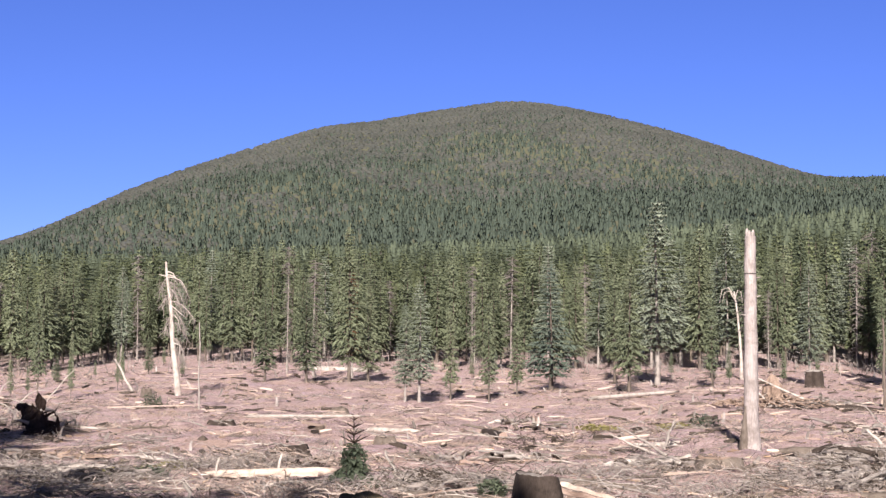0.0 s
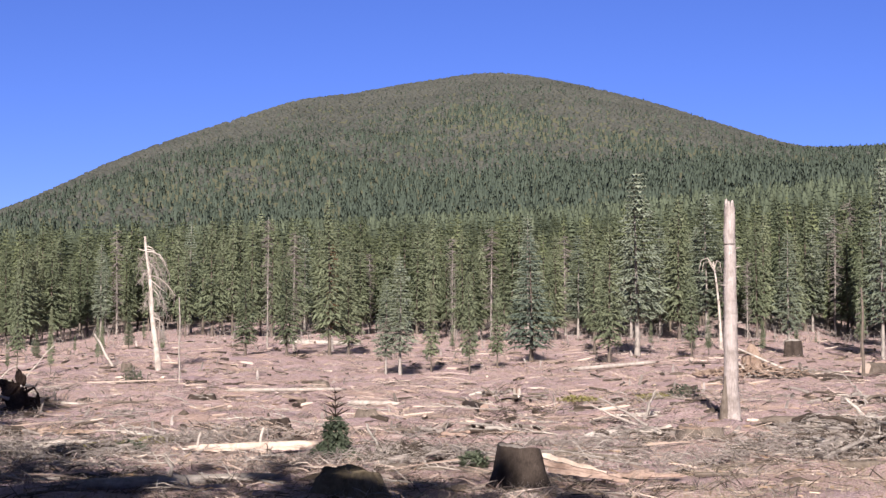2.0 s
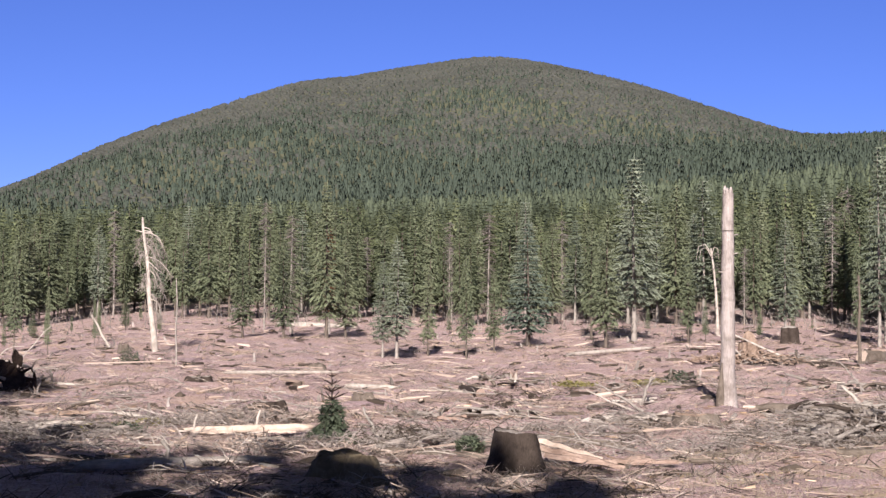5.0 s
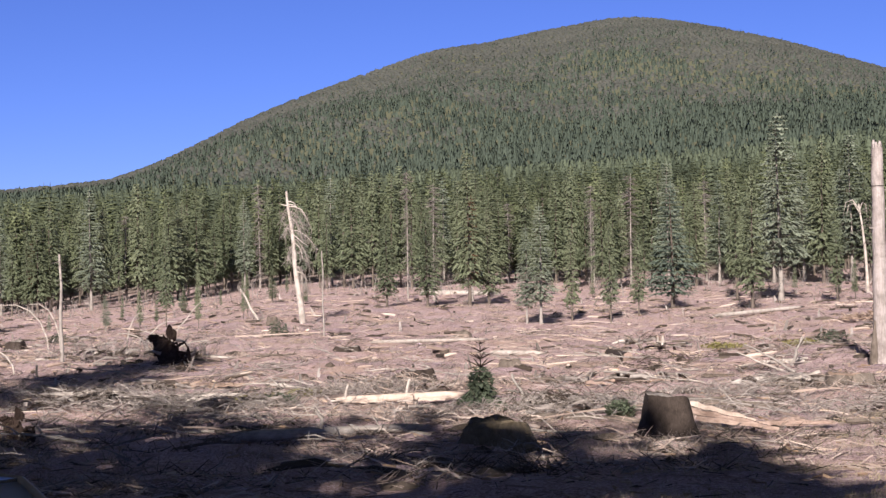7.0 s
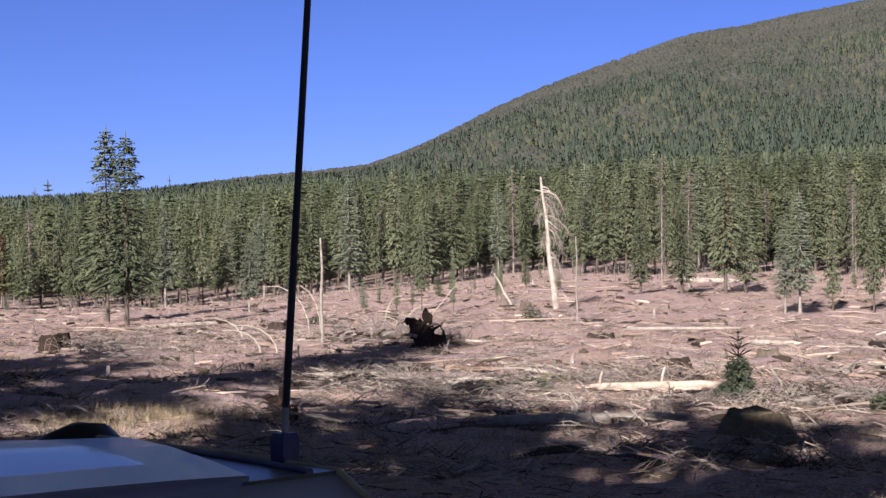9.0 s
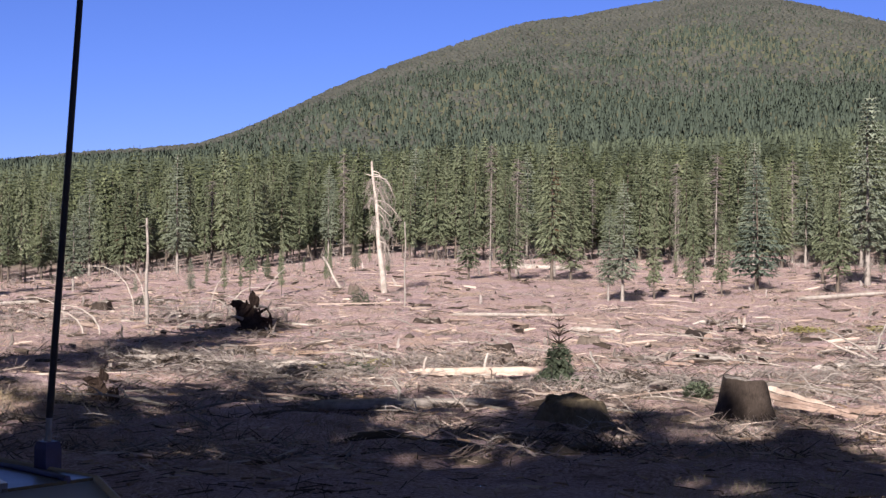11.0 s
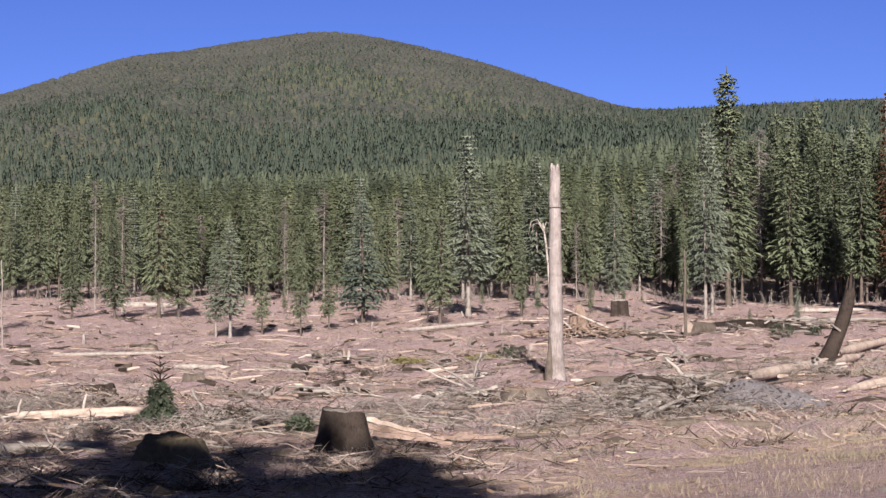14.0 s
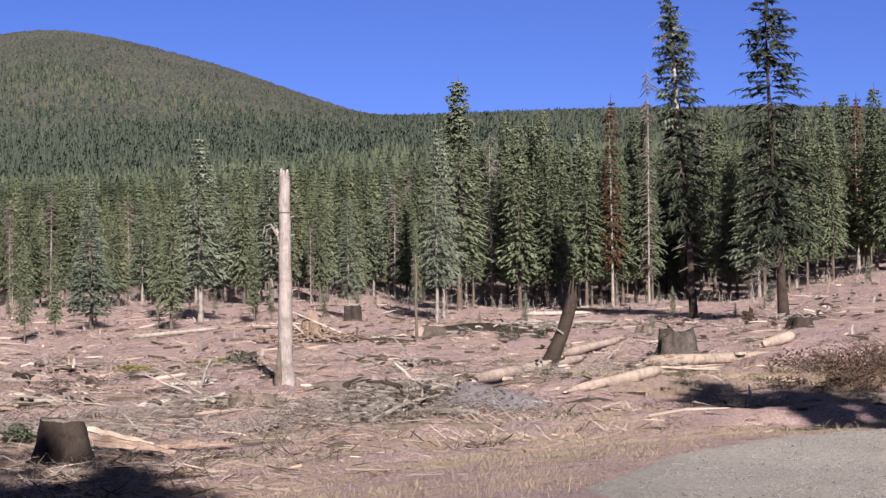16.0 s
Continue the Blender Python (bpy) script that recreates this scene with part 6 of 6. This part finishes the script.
road_stones()
brush_clumps("dark_brush", 300, 501, DARK_SLASH, "dark clumps of broken brush dotted over the cut")
brush_clumps("pale_brush", 240, 502, SLASH, "pale clumps of broken brush dotted over the cut")
brush_clumps("grey_brush", 260, 503, GREY_TWIGS, "grey clumps of dead brush dotted over the cut")


def clods(name, count, seed, material, label):
    """Small humps of earth, duff and buried wood, each a lumpy cap."""
    g = random.Random(seed)
    m = blank()
    while count:
        d = 24 + 120 * g.random() ** 1.3
        a = radians(g.uniform(-34, 36))
        x, y = d * math.sin(a), d * math.cos(a)
        if roadside(x, y) < 9:
            continue
        count -= 1
        wx, wy, h = g.uniform(0.2, 0.9), g.uniform(0.15, 0.4), g.uniform(0.04, 0.16)
        k, n = len(m[0]), 7
        z = height(x, y)
        for u, w in ((0, 1.0), (0.7, 0.7)):
            for i in range(n):
                t = 6.283 * i / n
                q = w * g.uniform(0.7, 1.2)
                m[0].append((x + wx * q * math.cos(t), y + wy * q * math.sin(t), z - 0.05 + h * u * g.uniform(0.7, 1.2)))
        m[0].append((x, y, z + h))
        for i in range(n):
            j = (i + 1) % n
            m[1].extend([(k + i, k + j, k + n + j, k + n + i), (k + n + i, k + n + j, k + 2 * n)])
    return tagged(part(name, m, material, smooth=False), label, "ground", kind="stuff")


clods("dark_clods", 330, 512, DARK_SLASH, "dark humps of charred wood and soil")


def shrub(x, y, rad, h, material, label, seed):
    g = random.Random(seed)
    t = thing("shrub", on_ground(x, y, 0, 0.03), label, "shrub")
    m = blank()
    for _ in range(16):
        a = g.uniform(0, 6.283)
        tube(m, [(0, 0, 0), (math.cos(a) * rad * 0.7, math.sin(a) * rad * 0.7, h * g.uniform(0.5, 0.9))], [0.01, 0.004], 4, 0, False)
    part("stems", m, GREY_TWIGS, t)["kind"] = "stuff"
    m = blank()
    for _ in range(int(420 + 500 * (rad > 1))):
        a, q, u = g.uniform(0, 6.283), rad * math.sqrt(g.random()), g.random()
        p = Vector((math.cos(a) * q, math.sin(a) * q, h * u * (1 - 0.5 * (q / rad) ** 2) + 0.03))
        s, b = 0.05 + 0.05 * g.random(), g.uniform(0, 6.283)
        k = len(m[0])
        m[0].extend([tuple(p), tuple(p + Vector((math.cos(b) * s, math.sin(b) * s, s * 0.6))), tuple(p + Vector((math.cos(b + 1) * s * 1.4, math.sin(b + 1) * s * 1.4, s * 0.9)))])
        m[1].append((k, k + 1, k + 2))
    part("leaves", m, material, t)["kind"] = "stuff"


for k, (x, y, rad, h) in enumerate(((10.6, 62.0, 0.7, 0.6), (28.5, 80.0, 0.7, 0.9), (31.0, 82.0, 0.5, 0.6), (-7.9, 41.5, 0.5, 0.35), (1.2, 36.2, 0.35, 0.4), (-14.0, 74.0, 0.5, 0.9), (-27.0, 80.0, 0.5, 0.6))):
    shrub(x, y, rad, h, FIR_YOUNG, "low green shrub growing in the slash", 400 + k)

for k, (x, y, rad, h) in enumerate(((28.6, 48.4, 1.5, 0.9), (30.6, 48.2, 1.7, 1.1), (32.4, 49.2, 1.7, 1.1), (34.2, 50.4, 1.6, 1.0), (31.6, 46.2, 1.5, 0.9), (29.4, 46.0, 1.3, 0.7), (24.4, 42.4, 0.9, 0.5), (26.4, 42.0, 1.1, 0.5), (27.8, 43.4, 1.2, 0.6))):
    shrub(x, y, rad, h, RUSSET, "russet brown leafless bush on the road bank", 430 + k)
for k, (x, y, rad, h) in enumerate(((-8.7, 43.9, 1.0, 0.2), (-7.7, 44.4, 0.7, 0.18), (6.1, 60.0, 0.9, 0.2), (9.6, 63.0, 0.8, 0.25))):
    shrub(x, y, rad, h, MOSS, "low yellow-green moss and weeds in the slash", 440 + k)

gr = random.Random(111)
verge, green_verge = [], []
for _ in range(3400):
    x, y = gr.uniform(-1, 30), gr.uniform(14, 46)
    side = roadside(x, y)
    if 0.9 < side < 15 and math.degrees(math.atan2(x, y)) > 0 + 4 * gr.random():
        lush = noise.noise((x * 0.35, y * 0.35, 3.0))
        if lush > -0.35 + 0.3 * gr.random():
            (green_verge if lush > 0.25 * gr.random() else verge).append((x, y, 0.2 + 0.4 * gr.random(), 30 + int(70 * gr.random()), 0.04 + 0.13 * gr.random() ** 2 + 0.05 * max(lush, 0)))
tufts("verge_grass", verge, GREEN_GRASS, "thin dry grass on the road's verge", 112)
tufts("green_verge_grass", green_verge, OLIVE_GRASS, "thin olive-green grass on the road's verge", 116)
tufts("bank_grass", [(gr.uniform(20, 35), gr.uniform(36.5, 50), 0.4, 40, 0.2 + 0.35 * gr.random()) for _ in range(220)], DRY_GRASS, "tall tawny dry grass on the road bank", 117)
tufts("yellow_grass", [(gr.uniform(-16.8, -11.8), gr.uniform(28.5, 33.5), 0.45, 120, 0.38) for _ in range(26)], DRY_GRASS, "clumps of tall yellow dry grass", 113)
weeds, dark_weeds = [], []
while len(weeds) < 1700:
    d, a = 27 + 95 * gr.random() ** 1.5, radians(gr.uniform(-33, 35))
    x, y = d * math.sin(a), d * math.cos(a)
    if roadside(x, y) > 8 and (patchy(x, y, gr) or gr.random() < 0.3):
        weeds.append((x, y, 0.25 + 0.5 * gr.random(), 40, 0.12 + 0.28 * gr.random() ** 2))
        if gr.random() < 0.4:
            dark_weeds.append((x + gr.gauss(0, 1), y + gr.gauss(0, 1), 0.25 + 0.3 * gr.random(), 34, 0.1 + 0.2 * gr.random()))
tufts("dry_weeds", weeds, WEEDS, "fuzzy dry grey weeds standing in the slash", 115)
tufts("dark_weeds", dark_weeds, DARK_SLASH, "dark brittle weed stems standing in the slash", 118)
tufts("straw_grass", [(x, y, 0.7, 60, 0.25) for x, y in ((gr.uniform(-40, 45), gr.uniform(38, 110)) for _ in range(260))], DRY_GRASS, "sparse straw-coloured grass in the slash", 114)


# ---- the vehicle at the roadside ----
def car_paint():
    m, nt, b = shader("white_car_paint", 0.38, spec=0.4)
    b.inputs["Base Color"].default_value = (0.24, 0.25, 0.28, 1)
    b.inputs["Coat Weight"].default_value = 0.3
    b.inputs["Coat Roughness"].default_value = 0.05
    return m


PAINT = car_paint()
BLACK = wood("black_rubber", (0.008, 0.008, 0.009), (0.014, 0.014, 0.015), (0.022, 0.022, 0.024), 6, 1, 0.5, bump=0.1)


# ---- the pickup at the roadside: its bonnet and aerial show ----
def ring(hw, z0, z1, y, crown_z=0.0, n=9):
    """A cross-section of the body, from one flank over the top to the other."""
    pts = [(-hw, y, z0), (-hw * 1.01, y, z0 + (z1 - z0) * 0.5), (-hw * 0.985, y, z1 - 0.09)]
    for k in range(n):
        u = -1 + 2 * k / (n - 1)
        pts.append((hw * 0.95 * u, y, z1 + crown_z * (1 - u * u)))
    return pts + [(hw * 0.985, y, z1 - 0.09), (hw * 1.01, y, z0 + (z1 - z0) * 0.5), (hw, y, z0)]


def loft(rows, closed=True):
    m = blank()
    n = len(rows[0])
    for row in rows:
        m[0].extend(row)
    for i in range(len(rows) - 1):
        for k in range(n - 1):
            m[1].append((i * n + k, i * n + k + 1, (i + 1) * n + k + 1, (i + 1) * n + k))
        if closed:
            m[1].append((i * n + n - 1, i * n, (i + 1) * n, (i + 1) * n + n - 1))
    if closed:
        m[1].append(tuple(range(n)))
        m[1].append(tuple((len(rows) - 1) * n + k for k in reversed(range(n))))
    return m


AERIAL_AT = (-0.944, 1.992)
AERIAL = 3.094 - height(*AERIAL_AT)       # height of the aerial's foot over the road
WHIP = (0.045, -0.031)


def off_roader():
    # origin on the road under the aerial's foot; the nose points along the car's +y
    t = thing("open_off_road_truck", Matrix.Translation((*AERIAL_AT, height(*AERIAL_AT))) @ Matrix.Rotation(radians(58), 4, "Z"), "open white off-road truck parked on the gravel road", "vehicle")
    cx, top = -0.88, AERIAL - 0.045
    body = [[(x + cx, y, z) for x, y, z in ring(0.92, 0.45, zt, y)] for y, zt in ((-4.3, 0.82), (-0.36, 0.82), (-0.32, top - 0.2), (-0.27, top - 0.08), (-0.12, top), (0.45, top - 0.002), (0.7, top - 0.035), (0.95, top - 0.14), (1.05, top - 0.3))]
    part("body", loft(body), PAINT, t)
    # the bonnet lies inboard of the wing, its rear corner cut back towards the windscreen
    hood = []
    for y, edge, z in ((-0.12, -0.15, 0.012), (0.03, -0.1, 0.013), (0.2, -0.05, 0.014), (0.36, -0.02, 0.012), (0.72, -0.03, -0.02), (0.97, -0.05, -0.13)):
        xs = [cx - 0.84 + (edge - cx + 0.84) * k / 14 for k in range(15)]
        hood.append([(xs[0], y, top + z - 0.03)] + [(x, y, top + z + 0.012 * (1 - (k / 7 - 1) ** 4)) for k, x in enumerate(xs)] + [(xs[-1], y, top + z - 0.03)])
    part("bonnet", loft(hood), PAINT, t)
    # flat panel whose olive colour stands for dark trees mirrored in the wing
    m = blank()
    rim = ((-0.012, -0.12), (-0.012, 0.42), (-0.035, 0.37), (-0.065, 0.2), (-0.115, 0.03), (-0.16, -0.12))
    m[0].extend([(x, y, top + 0.0045) for x, y in rim] + [(x, y, top - 0.004) for x, y in rim])
    m[1].append(tuple(reversed(range(6))))
    m[1].extend((k, (k + 1) % 6, 6 + (k + 1) % 6, 6 + k) for k in range(6))
    part("wing_panel", m, WING, t, "strip between bonnet and wing edge, olive for a dark reflection", smooth=False)
    m = tube(blank(), [(-0.055, -0.12, top + 0.006), (-0.04, 0.0, top + 0.006), (-0.032, 0.2, top + 0.006)], [0.006, 0.006, 0.003], 6)
    part("rubber_seal", m, MOUNT, t, "thin purplish rubber seal")
    m = tube(blank(), [(-0.006, -0.27, top - 0.079), (-0.006, -0.12, top + 0.001), (-0.006, 0.1, top + 0.004), (-0.008, 0.45, top + 0.002), (-0.01, 0.7, top - 0.03)], [0.006] * 5, 8)
    part("bonnet_edge_trim", m, TRIM, t, "strip along the bonnet's edge, tan for reflected dry ground")
    m = blank()
    tube(m, [(-0.01, 0.52, top - 0.08), (-0.01, 0.52, top - 0.015), (-0.01, 0.525, top + 0.005), (-0.01, 0.53, top + 0.012)], [0.08, 0.08, 0.055, 0.02], 14)
    part("wing_mirror", m, BLACK, t, "rounded black wing mirror")
    for wx in (-0.9, 0.78):
        for wy in (0.25, -3.1):
            m = blank()
            tube(m, [(cx + wx, wy, 0.39), (cx + wx + 0.12, wy, 0.39)], [0.39, 0.39], 24)
            wheel = part("wheel", m, BLACK, t)
            m = blank()
            tube(m, [(cx + wx - 0.01, wy, 0.39), (cx + wx + 0.13, wy, 0.39)], [0.2, 0.2], 18)
            part("rim", m, GRAVEL, wheel)
    m = slab(blank(), (cx - 0.9, 1.1, 0.6), (cx + 0.9, 1.1, 0.6), 0.12, 0.2, random.Random(3), 0.02)
    part("bumper", m, BLACK, t)
    m = blank()
    tube(m, [(0, 0, AERIAL - 0.09), (0, 0, AERIAL - 0.012), (0, 0, AERIAL - 0.002)], [0.019, 0.0195, 0.0165], 4)
    foot = part("aerial_mount", m, MOUNT, t, "dark bluish aerial mount clamped on the wing", smooth=False)
    m = tube(blank(), [(0, 0, AERIAL - 0.02), (0.001, -0.001, AERIAL + 0.034)], [0.0048, 0.0048], 8)
    part("ferrule", m, ROCK, foot, "bare metal ferrule")
    m = blank()
    tube(m, [(0.001, -0.001, AERIAL + 0.032), (WHIP[0] * 0.5, WHIP[1] * 0.5, AERIAL + 0.45), (WHIP[0], WHIP[1], AERIAL + 0.9)], [0.0054, 0.0048, 0.0042], 8)
    part("aerial_whip", m, BLACK, foot, "black rubber whip aerial")


# dark reflection on the wing, put into colour
WING = wood("dark_olive_reflection", (0.03, 0.03, 0.02), (0.05, 0.05, 0.032), (0.08, 0.08, 0.05), 6, 1, 0.35, bump=0.05)
MOUNT = wood("bluish_mount", (0.025, 0.025, 0.05), (0.045, 0.045, 0.1), (0.08, 0.08, 0.17), 6, 1, 0.4, bump=0.1)
# tan of the dry ground reflected along the bonnet's edge, put into colour
TRIM = wood("reflected_tan_trim", (0.25, 0.2, 0.13), (0.36, 0.29, 0.2), (0.45, 0.38, 0.27), 4, 1, 0.5, bump=0.1)


off_roader()
